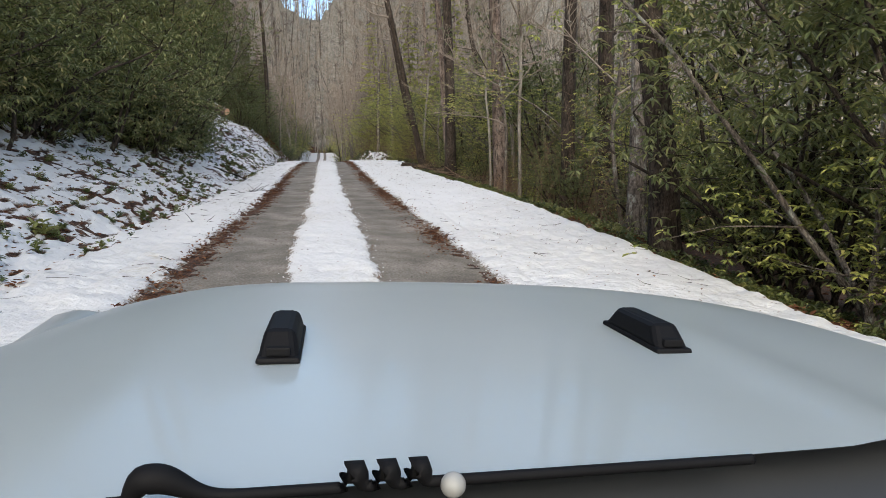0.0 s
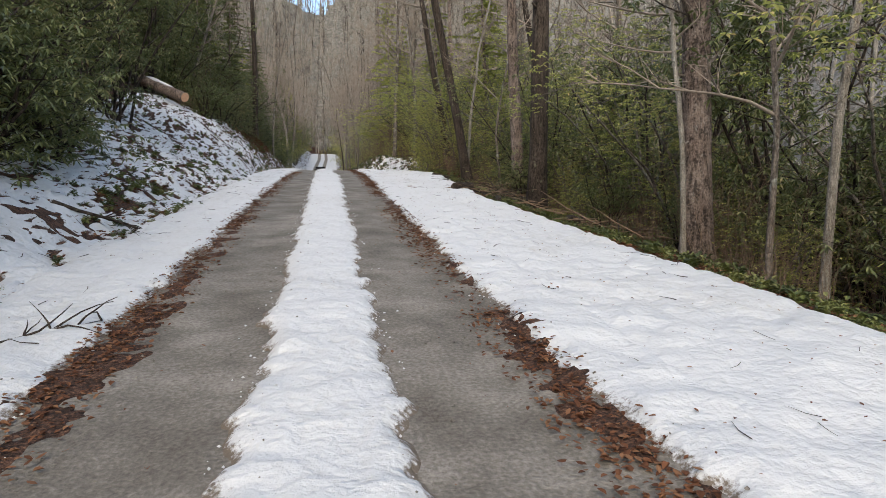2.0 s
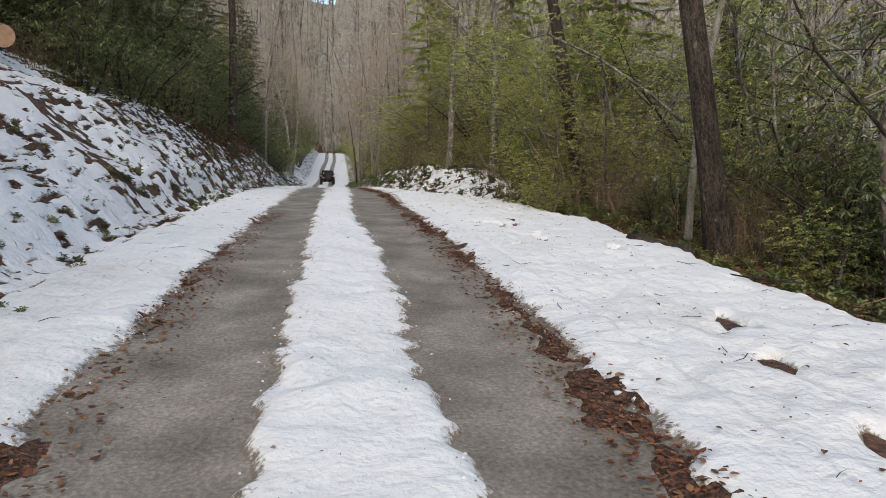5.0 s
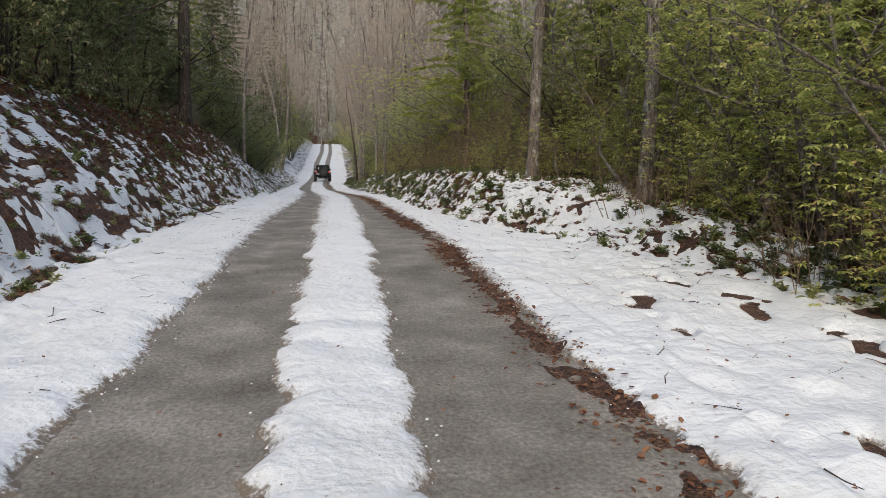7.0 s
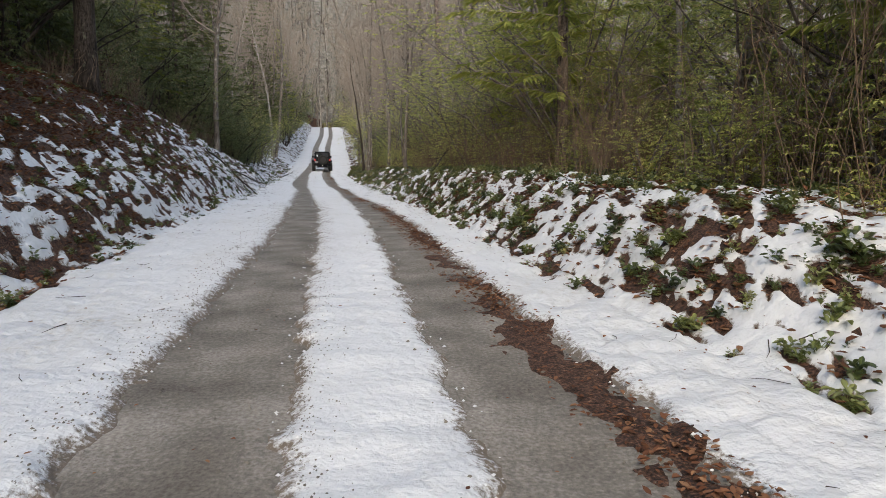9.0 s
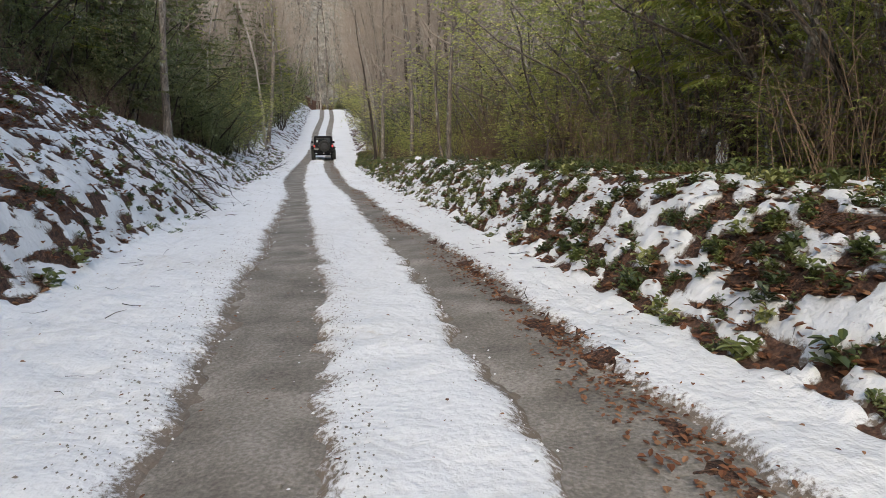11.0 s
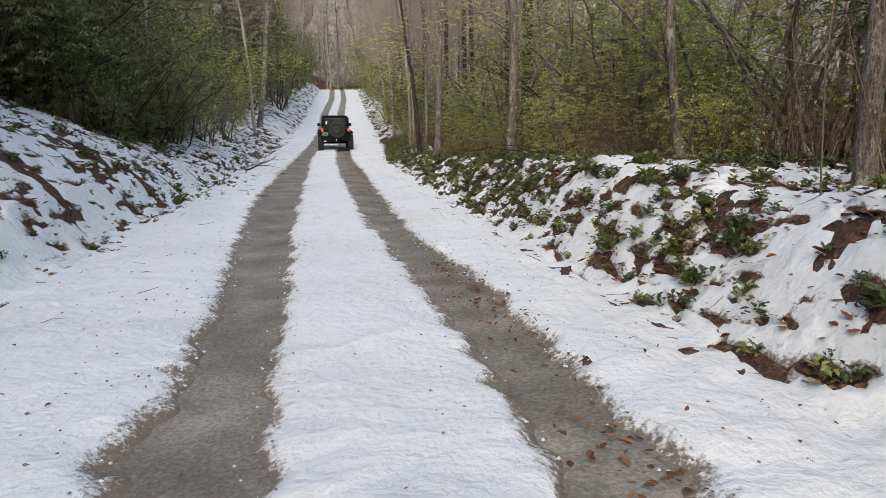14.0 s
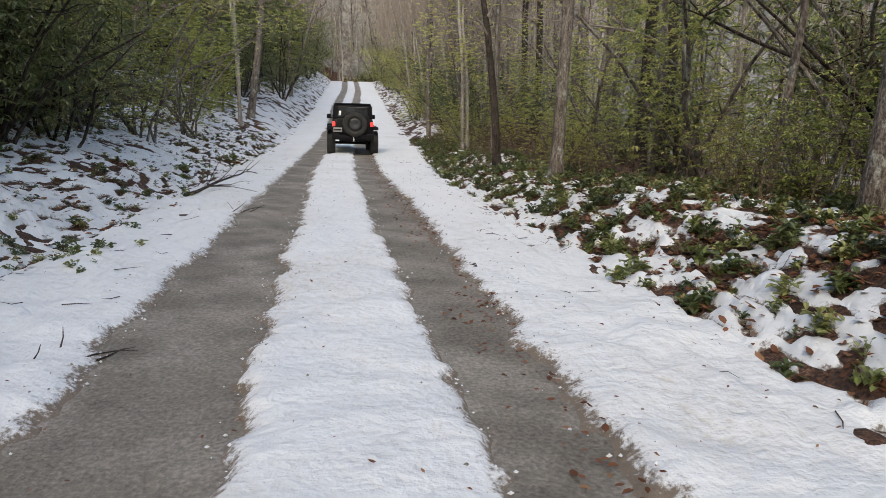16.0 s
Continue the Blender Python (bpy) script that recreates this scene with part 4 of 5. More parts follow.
for _ in range(34000):                       # red-brown drifts along the outer edges of the wheel tracks
    y = random.uniform(0, 80) if random.random() < 0.9 else random.uniform(80, 118)
    if random.random() < 0.66:
        u = float(np.interp(y, EDGE_Y, RIGHT_OUT)) + random.triangular(-0.5, 0.10, -0.08)
    else:
        y = min(y, random.uniform(0, 46))
        u = float(np.interp(y, EDGE_Y, LEFT_OUT)) + random.triangular(-0.12, 0.45, 0.03)
    if noise.noise((u * 0.45, y * 0.45, 3)) > random.uniform(-0.5, 0.3):
        drop_leaf(float(line_x(y)) + u, y, random.uniform(0.025, 0.06))
for x, y in bank_places(66000):              # leaves on the bare patches of the banks
    drop_leaf(x + random.gauss(0, 0.08), y + random.gauss(0, 0.08), random.uniform(0.04, 0.10))
for x, y in bank_places(1100, 0.6):           # clumps of dead leaves caught on the banks
    for _ in range(random.randrange(5, 16)):
        drop_leaf(x + random.gauss(0, 0.06), y + random.gauss(0, 0.06), random.uniform(0.05, 0.11))
steep_y = rng.triangular(46, 64, 84, 16000)      # red-brown leaves thick on the steep bank
steep_x = line_x(steep_y) - rng.triangular(2.8, 4.6, 6.8, 16000)
for i in np.nonzero(snow_inside(steep_x, steep_y) < 0.03)[0]:
    drop_leaf(float(steep_x[i]), float(steep_y[i]), random.uniform(0.05, 0.11))
for _ in range(6000):                        # the floor of the wood
    y = random.uniform(2, 120)
    drop_leaf(float(line_x(y)) + random.uniform(5, 11), y, random.uniform(0.06, 0.13))
for _ in range(6500):                        # single leaves and bits blown over the snow
    y = random.uniform(3, 115)
    drop_leaf(float(line_x(y)) + random.choice((random.uniform(-3.2, 4.4), random.uniform(1.8, 4.8))), y, random.triangular(0.012, 0.05, 0.016))
drops_at = np.array(drops)
for (x, y, size), z in zip(drops, over_snow(drops_at[:, 0], drops_at[:, 1])):
    a = random.uniform(0, 6.28)
    way = Vector((math.cos(a), math.sin(a), random.uniform(-0.1, 0.5))).normalized()
    litter.leaf(Vector((x, y, z + random.uniform(0.004, 0.025))), way, size, size * random.uniform(0.45, 0.75), random.uniform(-0.1, 0.2), random.uniform(-0.1, 0.35))
tagged(new("leaf_litter", litter.data("leaf_litter", DEAD)), "red-brown dead leaves drifted along the road edges and banks", "leaves", kind="stuff")


def crumbs(places, low, high, long=1.0):
    """Small lumps lying at the given places."""
    m = Mesh()
    at = np.array(places)
    for (x, y), z in zip(places, over_snow(at[:, 0], at[:, 1])):
        r, n = random.uniform(low, high), len(m.v)
        for a, b, d in ((1, 0, 0), (0, long, 0), (-1, 0, 0), (0, -long, 0), (0, 0, 0.8), (0, 0, -0.6)):
            k = r * random.uniform(0.7, 1.3)
            m.v.append((x + a * k, y + b * k, z + d * k + 0.2 * r))
        for i in range(4):
            j = (i + 1) % 4
            m.f += [(n + i, n + j, n + 4), (n + j, n + i, n + 5)]
    return m


def beside(edges, spread, y0, y1, count):
    out = []
    for _ in range(count):
        y = random.uniform(y0, y1)
        out.append((float(line_x(y)) + float(np.interp(y, EDGE_Y, random.choice(edges))) + spread(), y))
    return out


ALL_EDGES = (LEFT_OUT, LEFT_IN, RIGHT_IN, RIGHT_OUT)
tagged(new("snow_crumbs", crumbs(beside(ALL_EDGES, lambda: random.gauss(0, 0.07), 3, 118, 4200), 0.004, 0.014).data("snow_crumbs", SNOW)), "crumbs of broken snow along the wheel tracks", "snow", kind="stuff")
thrown = (beside((LEFT_IN,), lambda: random.triangular(-0.03, 0.38, 0.08), 54, 77, 2600) + beside((LEFT_OUT,), lambda: -random.triangular(-0.03, 0.6, 0.05), 54, 77, 2600)
          + beside(ALL_EDGES, lambda: random.gauss(0, 0.09), 3, 118, 4000))
tagged(new("dirt_crumbs", crumbs(thrown, 0.002, 0.009, 1.7).data("dirt_crumbs", GRAVEL)), "dark crumbs of dirt thrown on the snow by wheels", "dirt", kind="stuff")
loose = [(float(line_x(y)) + random.choice((random.uniform(-1.6, -0.2), random.uniform(0.5, 1.8))), y) for y in (random.uniform(3, 118) for _ in range(3800))]
tagged(new("pebbles", crumbs(loose, 0.004, 0.015).data("pebbles", GRAVEL)), "loose grey gravel stones on the bare wheel tracks", "gravel", kind="stuff")


def twig_debris():
    """Small twigs lying on the snow."""
    m = Mesh()
    for _ in range(1000):
        y = random.uniform(3, 118)
        x = float(line_x(y)) + random.choice((random.uniform(-4.5, -1.6), random.uniform(1.7, 4.6)))
        a = random.uniform(0, 6.28)
        ln = random.triangular(0.05, 0.35, 0.09)
        line = [Vector((x, y, 0)), Vector((x + ln * 0.5 * math.cos(a + 0.15), y + ln * 0.5 * math.sin(a + 0.15), 0)), Vector((x + ln * math.cos(a), y + ln * math.sin(a), 0))]
        zs = over_snow(np.array([p.x for p in line]), np.array([p.y for p in line]))
        for p, z in zip(line, zs):
            p.z = float(z) + random.uniform(0.006, 0.02)
        r = random.uniform(0.002, 0.005)
        m.tube(line, [r, r * 0.8, r * 0.4], 4)
    return m


tagged(new("twig_debris", twig_debris().data("twig_debris", BARK_DARK)), "scattered small dark twigs lying on the snow", "twigs", kind="stuff")


def fallen_branch(length, radius, twigs, mat=BARK_DARK):
    branch = thing("fallen_branch", "bare fallen branch lying on the snowy bank", "branch", "fallen branches")
    line = bent(Vector((0, 0, radius)), Vector((1, 0, 0.04)), length, 7, 0.10)
    for i, p in enumerate(line):
        p.z = max(p.z * 0.4, radius * 0.8)
    stick = Mesh()
    stick.tube(line, [radius * (1 - 0.8 * i / 7) for i in range(8)], 6, 0.08)
    part("stick", stick.data("stick", mat, True), branch)
    fine = Mesh()
    for _ in range(twigs):
        q = random.randrange(2, 8)
        fine.tube(bent(line[q], Vector((random.uniform(0.2, 1), random.uniform(-1, 1), random.uniform(0, 0.5))), length * random.uniform(0.15, 0.4), 4, 0.18),
                  [0.010, 0.008, 0.006, 0.004, 0.002], 4, cap=False)
    tagged(part("twig", fine.data("twig", mat, True), branch), kind="stuff")
    return branch


branches = [fallen_branch(2.6, 0.035, 14), fallen_branch(1.3, 0.014, 9), fallen_branch(3.6, 0.05, 16)]
spots = [(0, -4.2, 86.5, -60), (1, -3.1, 84.2, -20), (2, -4.9, 86.8, -52), (1, -2.5, 13.2, 20), (1, -2.7, 12.3, -30), (0, -3.7, 24.0, 30), 
         (2, 5.6, 33.5, 100), (0, 5.9, 31.8, 140), (2, 6.3, 37.2, 70), (1, -2.4, 18.2, 70), (1, 4.7, 32.2, 75), (0, 4.9, 31.0, 95), (1, 5.0, 33.0, 55), (0, 4.75, 34.3, 80), (1, 4.85, 30.0, 110), (1, 4.6, 35.2, 60), (2, 6.2, 88.0, 10),
         (0, 5.5, 96.0, 170), (1, -2.9, 103.5, 60), (0, -3.4, 106.0, 65), (1, -3.2, 97.6, 30), (1, -3.4, 58.5, 20), (2, -5.2, 62.0, -40), (1, 2.9, 98.0, 80), (0, 3.4, 76.0, 60), (2, -4.6, 85.0, -66), (2, -4.2, 83.2, -50), (0, -3.7, 82.4, -38), (1, -3.3, 81.0, -30), (0, -4.4, 81.2, -70)]
for n, (k, x, y, g) in enumerate(spots):
    ob = branches[k] if n in (0, 1, 2) else None
    p = Vector((x, y, float(top_z(x, y))))
    a = radians(g)
    q = Vector((x + math.cos(a), y + math.sin(a), float(top_z(x + math.cos(a), y + math.sin(a)))))
    m = pose(p.x, p.y, p.z, 0, -math.degrees(math.atan2(q.z - p.z, 1)), g)
    if ob:
        ob.matrix_basis = m
    else:
        copy_thing(branches[k], m)


def log_thing(name, label, a, b, radius, mat, cut):
    """A felled trunk from a to b, with a sawn face at b."""
    log = thing(name, label, "log")
    pts = [a.lerp(b, i / 8) + Vector((random.gauss(0, 0.012), random.gauss(0, 0.012), random.gauss(0, 0.012))) for i in range(9)]
    bark = Mesh()
    bark.tube(pts, [radius * (1.06 - 0.06 * i / 8) for i in range(9)], 16, 0.03)
    part("bark", bark.data("bark", mat, True), log)
    if cut:
        d = (b - a).normalized()
        face = Mesh()
        face.tube([pts[-1] + d * 0.002, pts[-1] + d * 0.012], [radius * 0.95, radius * 0.93], 20)
        part("sawn_end", face.data("sawn_end", cut), log, "pale orange sawn wood")
    return log


SAWN = surface("sawn_wood", [(0.3, (0.42, 0.22, 0.12)), (0.6, (0.62, 0.38, 0.24))], 9, 60, 0.8, 0.2)
log_thing("felled_log", "sawn tree trunk with snow on top lying on the bank", Vector((-8.35, 47.62, 8.12)), Vector((-6.09, 46.05, 7.10)), 0.23, BARK_PINE, SAWN)
cap = Mesh()
la, lb = Vector((-8.0, 47.37, 7.97)), Vector((-6.6, 46.4, 7.33))
cap.tube([la.lerp(lb, i / 6) + Vector((0, 0, 0.21)) for i in range(7)], [0.05, 0.1, 0.11, 0.09, 0.1, 0.08, 0.03], 8, 0.15)
tagged(new("log_snow", cap.data("log_snow", SNOW, True)), "strip of snow lying along the felled log", "snow")
for x, y, g, ln, r in ((4.4, 33.7, 62, 1.7, 0.13), (4.7, 30.6, 80, 1.0, 0.10), (5.9, 28.4, 75, 0.9, 0.13), (5.0, 41.0, 110, 1.2, 0.09), (5.6, 32.4, 100, 2.4, 0.06)):
    a = Vector((x - math.cos(radians(g)) * ln / 2, y - math.sin(radians(g)) * ln / 2, 0))
    b = Vector((x + math.cos(radians(g)) * ln / 2, y + math.sin(radians(g)) * ln / 2, 0))
    a.z, b.z = float(ground_z(a.x, a.y)) + r * 0.7, float(ground_z(b.x, b.y)) + r * 0.7
    log_thing("rotten_log", "dark rotting mossy log at the edge of the snow", a, b, r, BARK_DARK, None)


def brush(height, stems):
    """A thicket of leafless brown stems."""
    b = thing("leafless_brush", "thicket of thin leafless brown stems at the wood's edge", "brush", "brush at the wood's edge")
    m = Mesh()
    for _ in range(stems):
        g = random.uniform(0, 6.28)
        line = bent(Vector((random.gauss(0, 0.45), random.gauss(0, 0.45), -0.05)), Vector((math.cos(g) * 0.3, math.sin(g) * 0.3, 1)), height * random.uniform(0.5, 1.1), 4, 0.14)
        m.tube(line, [0.007, 0.006, 0.005, 0.003, 0.002], 3, cap=False)
        for _ in range(3):
            q = random.randrange(1, 5)
            m.tube(bent(line[q], Vector((random.gauss(0, 1), random.gauss(0, 1), 0.7)), height * random.uniform(0.12, 0.35), 2, 0.2), [0.005, 0.003, 0.002], 3, cap=False)
    tagged(part("stem", m.data("stem", BRUSH, True), b), kind="stuff")
    return b


BRUSH = surface("brush_stem", [(0.3, (0.0936, 0.0602, 0.0393)), (0.7, (0.253, 0.175, 0.117))], 6, 30, 0.95, 0.3)
brushes = [brush(0.9, 45), brush(1.5, 45)]
for i, ob in enumerate(brushes):
    ob.matrix_basis = Matrix.Translation(on_ground(6.0 + i, 70 + 3 * i))
tall_brush = brush(3.4, 30)
tall_brush.matrix_basis = Matrix.Translation(on_ground(6.8, 64))
row_of([tall_brush], 44, 46, 104, 5.2, 8.4, 0.75, 1.25, 0.02)
row_of([tall_brush], 18, 14, 46, 6.6, 9.5, 0.7, 1.1, 0.02)
row_of([tall_brush], 14, 48, 104, -8.4, -6.6, 0.6, 1.0, 0.02)
row_of(brushes, 28, 46, 104, 5.0, 7.0, 0.8, 1.3, 0.02)
row_of(brushes, 22, 14, 46, 5.6, 8.0, 0.6, 1.1, 0.02)
row_of(brushes, 38, 48, 104, -7.6, -5.7, 0.6, 1.1, 0.02)
row_of(brushes, 16, 104, 140, 4.0, 6.5, 0.6, 1.0, 0.02)


def brush_pile(at, spread, sticks):
    """A heap of broken dead sticks."""
    pile = thing("brush_pile", "heap of broken brown branches lying beside the snowy shoulder", "branches")
    for mat, name, count in ((BRUSH, "stick", sticks), (BARK_DARK, "dark_stick", sticks // 3)):
        m = Mesh()
        for _ in range(count):
            g, ln = random.gauss(1.3, 0.7), random.uniform(0.5, 1.9)
            x, y = random.gauss(0, spread[0]), random.gauss(0, spread[1])
            z = float(ground_z(at[0] + x, at[1] + y) - ground_z(*at)) + random.uniform(0.03, 0.28)
            r = random.uniform(0.006, 0.018)
            m.tube(bent(Vector((x, y, z)), Vector((math.cos(g), math.sin(g), random.gauss(0, 0.12))), ln, 4, 0.07), [r, r * 0.9, r * 0.75, r * 0.6, r * 0.35], 5)
        tagged(part(name, m.data(name, mat, True), pile), kind="stuff")
    pile.matrix_basis = Matrix.Translation(on_ground(*at))


brush_pile((5.7, 32.4), (0.7, 1.5), 70)
brush_pile((6.2, 35.0), (0.8, 1.6), 60)
brush_pile((5.9, 26.5), (0.7, 1.3), 40)

# ---- vehicles ----
def box(size, at=(0, 0, 0), bevel=0.02, taper=1.0, taper_y=1.0, segments=2):
    bm = bmesh.new()
    bmesh.ops.create_cube(bm, size=1.0)
    for v in bm.verts:
        k = (taper, taper_y) if v.co.z > 0 else (1, 1)
        v.co = Vector((v.co.x * size[0] * k[0], v.co.y * size[1] * k[1], v.co.z * size[2]))
    if bevel:
        bmesh.ops.bevel(bm, geom=bm.edges[:], offset=bevel, segments=segments, affect="EDGES", profile=0.6)
    bmesh.ops.translate(bm, verts=bm.verts[:], vec=at)
    return bm


def joined(*bms):
    out = bmesh.new()
    for b in bms:
        tmp = bpy.data.meshes.new("tmp")
        b.to_mesh(tmp)
        b.free()
        out.from_mesh(tmp)
        bpy.data.meshes.remove(tmp)
    return out


def lathe(profile, axis="X", sides=28):
    """A ring of the given (radius, along) profile about an axis."""
    m = Mesh()
    for r, w in profile:
        for k in range(sides):
            g = 2 * math.pi * k / sides
            a, b = r * math.cos(g), r * math.sin(g)
            m.v.append(Vector((w, a, b)) if axis == "X" else Vector((a, w, b)))
    n = len(profile)
    for i in range(n - 1):
        for k in range(sides):
            a, b = i * sides + k, i * sides + (k + 1) % sides
            m.f.append((a, b, b + sides, a + sides))
    return m


BLACK = plain("black_car_paint", (0.005, 0.005, 0.006), 0.4, 0, 0.15, 0.08, 0.05)
BLACK_PLASTIC = plain("black_plastic", (0.007, 0.007, 0.008), 0.65, 0, 0.1)
RUBBER = surface("tyre_rubber", [(0.3, (0.012, 0.012, 0.012)), (0.7, (0.035, 0.033, 0.031))], 9, 60, 0.85, 0.4)
RIM = plain("dark_rim", (0.025, 0.025, 0.026), 0.45, 0.3)
DARK_GLASS = plain("tinted_glass", (0.012, 0.014, 0.016), 0.06, 0, 0.6)
CHROME = plain("bright_metal", (0.6, 0.6, 0.6), 0.25, 1.0)
PLATE = plain("worn_plate", (0.28, 0.28, 0.27), 0.5)
STICKER = plain("white_sticker", (0.72, 0.72, 0.72), 0.5)
WHITE_PAINT = plain("white_car_paint", (0.35, 0.39, 0.40), 0.28, 0, 0.5, 0.4, 0.06)
JET = plain("black_jet_plastic", (0.005, 0.005, 0.006), 0.6, 0, 0.12)
COWL = plain("grey_cowl_plastic", (0.05, 0.052, 0.055), 0.5, 0, 0.5)
RED_LAMP, rn, rl, rb = material("red_lamp")
rb.inputs["Base Color"].default_value = (0.5, 0.02, 0.02, 1)
rb.inputs["Emission Color"].default_value, rb.inputs["Emission Strength"].default_value = (1.0, 0.07, 0.06, 1), 0.8


def wheel(parent, x, y, z, r, w, axis="X", name="wheel"):
    hub = part(name, lathe([(r * 0.30, w * 0.35), (r * 0.52, w * 0.42), (r * 0.58, w * 0.30), (r * 0.58, -w * 0.30), (r * 0.30, -w * 0.30), (0.001, -w * 0.2)], axis).data("rim", RIM, True), parent, "dark alloy rim")
    hub.location = (x, y, z)
    tyre = lathe([(r * 0.58, w * 0.40), (r * 0.66, w * 0.5), (r * 0.88, w * 0.52), (r * 0.97, w * 0.46), (r, w * 0.30), (r * 0.985, w * 0.06), (r, 0), (r * 0.985, -w * 0.06), (r, -w * 0.30), (r * 0.97, -w * 0.46), (r * 0.88, -w * 0.52), (r * 0.66, -w * 0.5), (r * 0.58, -w * 0.40)], axis)
    part("tyre", tyre.data("tyre", RUBBER, True), hub)
    treads = Mesh()
    for k in range(36):
        g = 2 * math.pi * k / 36
        for s in (-1, 1):
            c = Vector((s * w * 0.27, math.cos(g) * r, math.sin(g) * r))
            t, o = Vector((0, -math.sin(g), math.cos(g))), Vector((0, math.cos(g), math.sin(g)))
            n = len(treads.v)
            for a, b, d in ((-1, -1, 0), (1, -1, 0), (1, 1, 0), (-1, 1, 0), (-1, -1, 1), (1, -1, 1), (1, 1, 1), (-1, 1, 1)):
                q = c + Vector((a * w * 0.2, 0, 0)) + t * (b * 0.018) + o * (d * 0.014 - 0.006)
                treads.v.append(q if axis == "X" else Vector((q.y, q.x, q.z)))
            treads.f += [tuple(n + i for i in f) for f in ((4, 5, 6, 7), (0, 1, 5, 4), (1, 2, 6, 5), (2, 3, 7, 6), (3, 0, 4, 7))]
    tagged(part("tread", treads.data("tread", RUBBER), hub), kind="stuff")
    return hub


def off_roader():
    """The black off-road car; its tail is at y = 0 and it faces +y."""
    car = thing("off_road_car", "black boxy off-road car with spare wheel and lit red tail lights", "car")
    part("body", from_bm("body", joined(box((1.52, 2.5, 0.66), (0, 1.32, 0.98), 0.06, 0.97), box((1.30, 1.15, 0.34), (0, 3.05, 1.04), 0.07, 0.93), box((1.0, 3.6, 0.18), (0, 2.0, 0.58), 0.03)), BLACK, True), car)
    part("hard_top", from_bm("hard_top", box((1.48, 2.05, 0.56), (0, 1.10, 1.58), 0.07, 0.90, 0.95), BLACK_PLASTIC, True), car, "black hard top")
    rear = part("rear_window", from_bm("rear_window", box((1.14, 0.02, 0.36), (0, 0.075, 1.56), 0.008, 0.93), DARK_GLASS), car, "tinted glass")
    for x, z in ((-0.47, 1.47), (-0.46, 1.56)):
        part("sticker", from_bm("sticker", box((0.085, 0.006, 0.075), (x, 0.06, z), 0.002), STICKER), rear, "white sticker")
    for s in (-1, 1):
        part("side_window", from_bm("side_window", box((0.02, 0.75, 0.34), (s * 0.715, 0.65, 1.60), 0.006), DARK_GLASS), car, "tinted glass")
        part("side_window", from_bm("side_window", box((0.02, 0.7, 0.34), (s * 0.715, 1.55, 1.60), 0.006), DARK_GLASS), car, "tinted glass")
        part("tail_light", from_bm("tail_light", box((0.11, 0.06, 0.17), (s * 0.69, -0.02, 1.13), 0.02), RED_LAMP), car, "lit red lens")
        part("mirror", from_bm("mirror", joined(box((0.17, 0.09, 0.18), (s * 0.86, 2.05, 1.36), 0.03), box((0.14, 0.04, 0.05), (s * 0.75, 2.07, 1.30), 0.01)), BLACK_PLASTIC, True), car)
        for y in (0.55, 3.05):
            part("wheel_arch", from_bm("wheel_arch", box((0.24, 1.02, 0.13), (s * 0.83, y, 0.98), 0.05, 0.9, 0.72), BLACK_PLASTIC, True), car, "black plastic flare")
            wheel(car, s * 0.79, y, 0.43, 0.43, 0.30)
        part("headlight", from_bm("headlight", box((0.2, 0.05, 0.2), (s * 0.48, 3.63, 1.02), 0.02), CHROME), car)
        part("bumper_end", from_bm("bumper_end", box((0.30, 0.16, 0.22), (s * 0.62, -0.10, 0.68), 0.03), BLACK_PLASTIC, True), car)
    part("rear_bumper", from_bm("rear_bumper", box((1.10, 0.20, 0.18), (0, -0.12, 0.66), 0.03), BLACK_PLASTIC, True), car)
    part("front_bumper", from_bm("front_bumper", box((1.5, 0.22, 0.2), (0, 3.85, 0.65), 0.03), BLACK_PLASTIC, True), car)
    part("windscreen", from_bm("windscreen", box((1.28, 0.03, 0.42), (0, 2.17, 1.52), 0.01, 0.92), DARK_GLASS), car, "tinted glass")
    part("tailgate", from_bm("tailgate", box((1.16, 0.05, 0.62), (0, 0.05, 1.03), 0.02), BLACK, True), car)
    part("number_plate", from_bm("number_plate", box((0.31, 0.015, 0.16), (-0.55, -0.05, 0.92), 0.004), PLATE), car, "pale plate with an unreadable bar")
    part("plate_bar", from_bm("plate_bar", box((0.25, 0.006, 0.05), (-0.55, -0.06, 0.92), 0.001), BLACK_PLASTIC), car)
    part("tow_hitch", from_bm("tow_hitch", joined(box((0.07, 0.18, 0.07), (0.02, -0.26, 0.56), 0.01), box((0.05, 0.05, 0.09), (0.02, -0.33, 0.62), 0.015)), CHROME, True), car, "bright metal hitch")
    part("axle", lathe([(0.001, -0.7), (0.055, -0.68), (0.055, 0.68), (0.001, 0.7)], "X", 10).data("axle", BLACK_PLASTIC, True), car).location = (0, 0.55, 0.43)
    part("exhaust", lathe([(0.03, -0.12), (0.035, -0.1), (0.035, 0.3), (0.001, 0.32)], "Y", 10).data("exhaust", CHROME, True), car).location = (0.5, 0.0, 0.47)
    part("rear_wiper", from_bm("rear_wiper", box((0.42, 0.015, 0.015), (0.12, 0.055, 1.41), 0.003), BLACK_PLASTIC), car)
    part("roof_edge", from_bm("roof_edge", box((1.30, 0.05, 0.03), (0, 0.10, 1.86), 0.008), BLACK_PLASTIC), car)
    wheel(car, 0.07, -0.17, 1.13, 0.44, 0.28, "Y", "spare_wheel")
    return car


jeep = off_roader()
jy = 118.5
slope = math.degrees(math.atan2(float(road_z(jy + 3.05) - road_z(jy + 0.55)), 2.5))
jeep.matrix_basis = pose(-0.32, jy, float(road_z(jy + 0.55)) - 0.55 * math.tan(radians(slope)) + 0.03, slope, 0, 1.5)


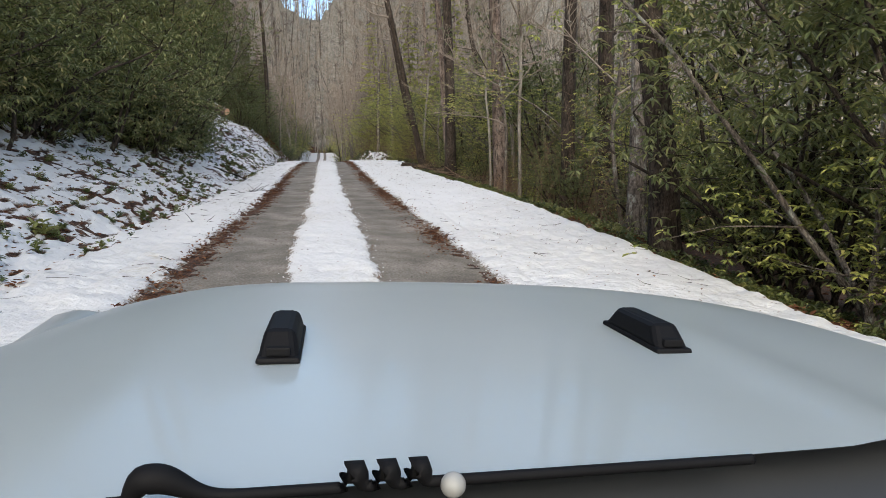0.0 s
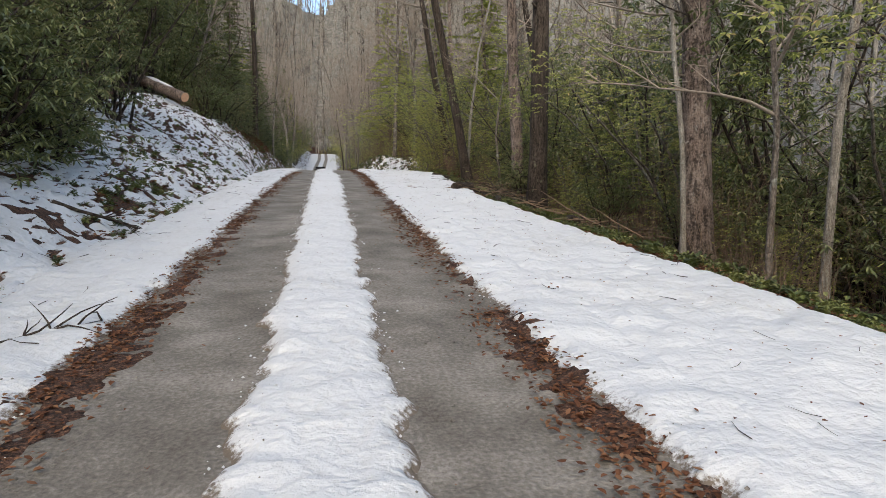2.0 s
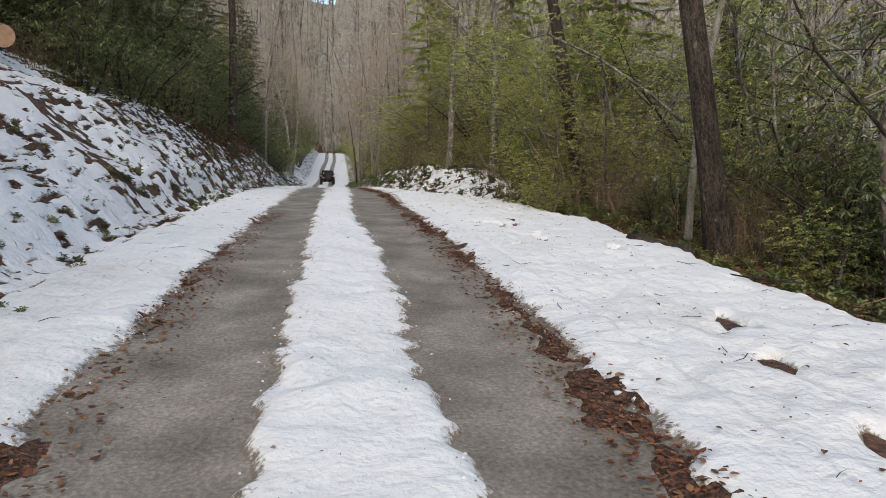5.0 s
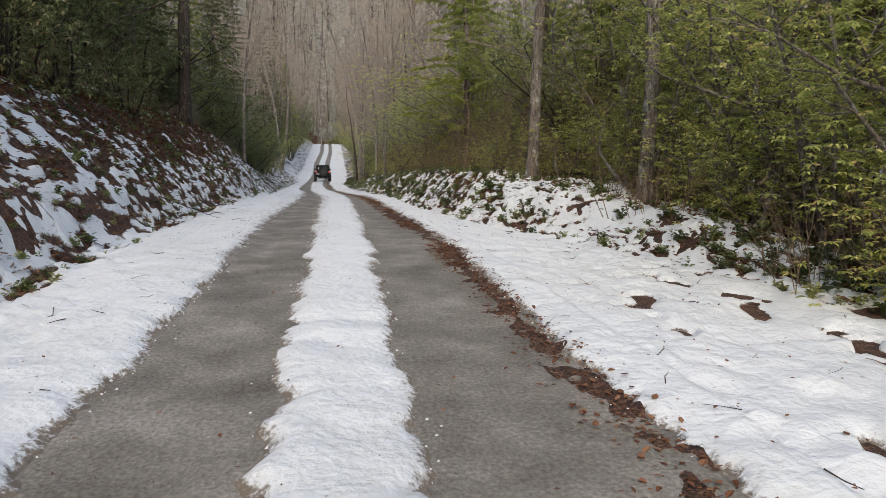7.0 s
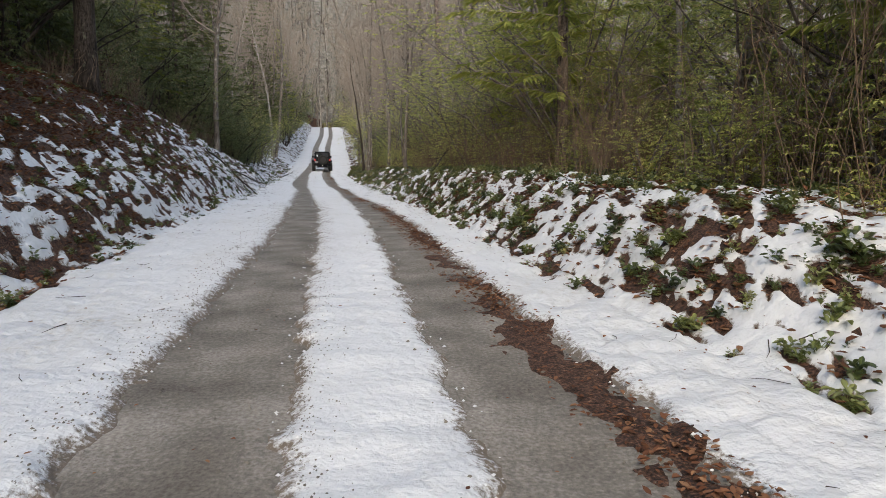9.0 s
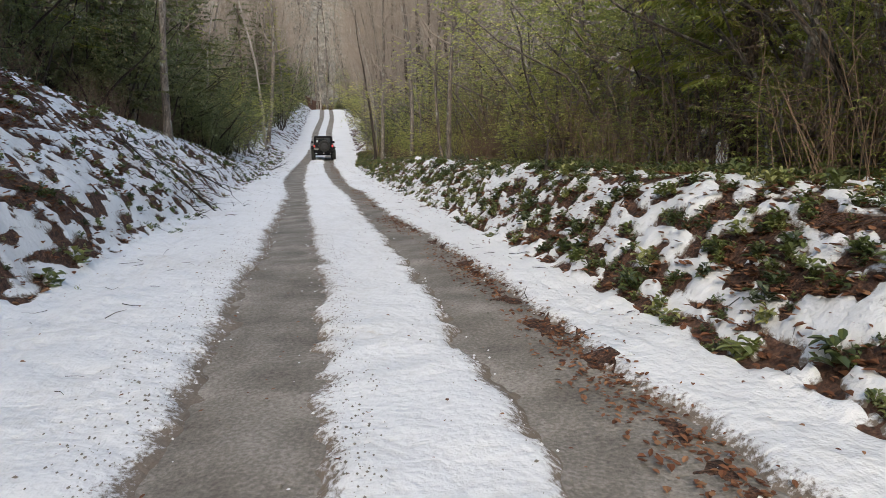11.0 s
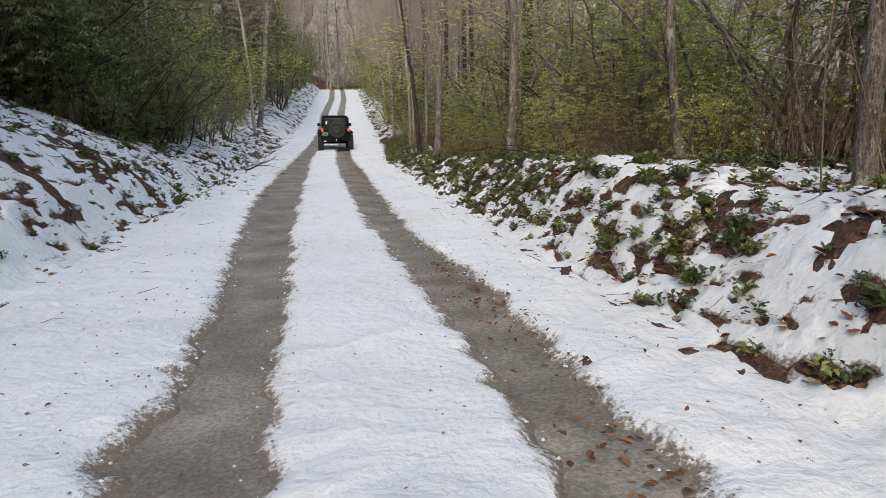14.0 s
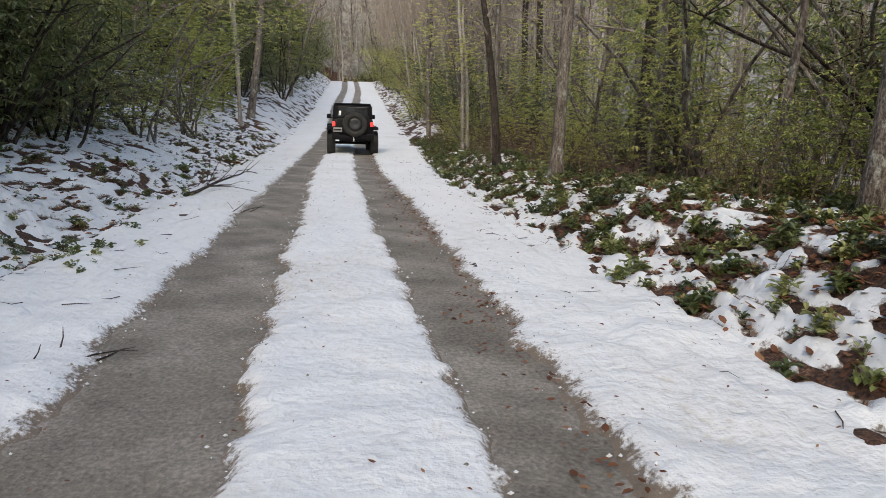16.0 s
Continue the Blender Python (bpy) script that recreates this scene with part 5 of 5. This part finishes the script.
def white_car():
    """The white car at the start of the road, open above the waist; its eye point is over x = 0, y = 0 and it faces +y."""
    car = thing("white_car", "white off-road car with a broad bonnet and black washer jets", "car")
    c, half = 0.22, 0.98
    top, n, k = Mesh(), 40, 26
    for i in range(k + 1):
        t = i / k
        for j in range(n + 1):
            s = -1 + 2 * j / n
            round_off, fall = (0.42, 0.06) if s < 0 else (0.14, 0.012)
            far = 2.02 - 0.10 * s * s - round_off * abs(s) ** 5 - 0.03 * max(s, 0)
            rear = 0.641 + 0.066 * s
            y = rear + (far - rear) * t
            z = -0.355 - 0.085 * t - fall * abs(s) ** 4 - 0.10 * max(0, t - 0.93) ** 1.5 * 8 + 0.012 * math.exp(-((abs(s) - 0.55) / 0.06) ** 2) * (1 - t)
            top.v.append(Vector((c + s * half * (0.84 + 0.16 * min(1, 1.4 * (1 - abs(t - 0.45)))), y, 1.5 + z)))
    for i in range(k):
        for j in range(n):
            a = i * (n + 1) + j
            top.f.append((a, a + 1, a + n + 2, a + n + 1))
    lip = len(top.v)
    for j in range(n + 1):
        v = top.v[k * (n + 1) + j]
        top.v.append(Vector((v.x, v.y - 0.02, v.z - 0.10)))
    for j in range(n):
        a = k * (n + 1) + j
        top.f.append((a, a + 1, lip + j + 1, lip + j))
    part("bonnet", top.data("bonnet", WHITE_PAINT, True), car, "glossy white bonnet reflecting the sky")
    for x, y in ((-0.085, 1.20), (0.645, 1.235)):
        jet = joined(box((0.074, 0.26, 0.010), (0, 0, 0.0), 0.004, 0.95, 0.98), box((0.070, 0.25, 0.044), (0, 0.0, 0.022), 0.014, 0.74, 0.66, 3))
        ob = part("washer_jet", from_bm("washer_jet", jet, JET), car, "black plastic jet housing")
        ob.matrix_basis = pose(x, y, 1.5 - 0.355 - 0.085 * (y - 0.68) / 1.3 + 0.004, -3.6, 0, 0)
        part("nozzle", from_bm("nozzle", box((0.04, 0.012, 0.016), (0, -0.118, 0.014), 0.004), BLACK_PLASTIC), ob)
    cowl = part("cowl", from_bm("cowl", box((1.80, 0.56, 0.04), (c, 0.63, 1.075), 0.012), COWL), car, "grey-black plastic cowl with vents")
    for i in range(9):
        part("vent", from_bm("vent", box((0.10, 0.16, 0.012), (c - 0.6 + 0.15 * i, 0.50, 1.098), 0.003), BLACK_PLASTIC), cowl)
    arm = Mesh()
    line, thick = [], []
    for i in range(170):
        x = -0.20 + 0.004 * i
        bump = (math.exp(-((x + 0.158) / 0.02) ** 4) if x < -0.158 else math.exp(-((x + 0.158) / 0.034) ** 2)) + sum(0.8 * math.exp(-((x - q) / 0.007) ** 4) for q in (0.026, 0.058, 0.09))
        line.append(Vector((x, 0.605 + 0.05 * x, 1.156 + 0.022 * bump)))
        thick.append(0.006 + 0.008 * bump)
    arm.tube(line, thick, 10)
    pivot = bmesh.new()
    bmesh.ops.create_uvsphere(pivot, u_segments=16, v_segments=10, radius=0.013)
    part("wiper_pivot", from_bm("wiper_pivot", pivot, PLATE, True), car, "pale grey pivot cap").location = (0.125, 0.6, 1.157)
    part("wiper", arm.data("wiper", BLACK_PLASTIC, True), car)
    for s in (-1, 1):
        part("side_panel", from_bm("side_panel", box((0.10, 2.6, 0.5), (c + s * 0.86, -0.75, 0.80), 0.04), WHITE_PAINT, True), car)
        part("front_wing", from_bm("front_wing", box((0.14, 1.2, 0.34), (c + s * 0.85, 1.20, 0.86), 0.06), WHITE_PAINT, True), car)
        for y in (1.35, -1.35):
            wheel(car, c + s * 0.80, y, 0.42, 0.42, 0.26)
        part("headlight", from_bm("headlight", box((0.22, 0.06, 0.2), (c + s * 0.5, 1.86, 0.84), 0.03), CHROME), car)
    part("grille", from_bm("grille", box((1.4, 0.10, 0.36), (c, 1.80, 0.82), 0.03), WHITE_PAINT, True), car)
    part("front_bumper", from_bm("front_bumper", box((1.7, 0.2, 0.2), (c, 1.95, 0.55), 0.04), BLACK_PLASTIC, True), car)
    part("floor_pan", from_bm("floor_pan", box((1.62, 3.9, 0.10), (c, -0.10, 0.52), 0.02), BLACK_PLASTIC), car)
    part("rear_panel", from_bm("rear_panel", box((1.7, 0.10, 0.5), (c, -2.05, 0.80), 0.04), WHITE_PAINT, True), car)
    return car


own = white_car()
own.matrix_basis = pose(-0.078, 0.136, 0.008, 5.17, 3.02, -0.85)
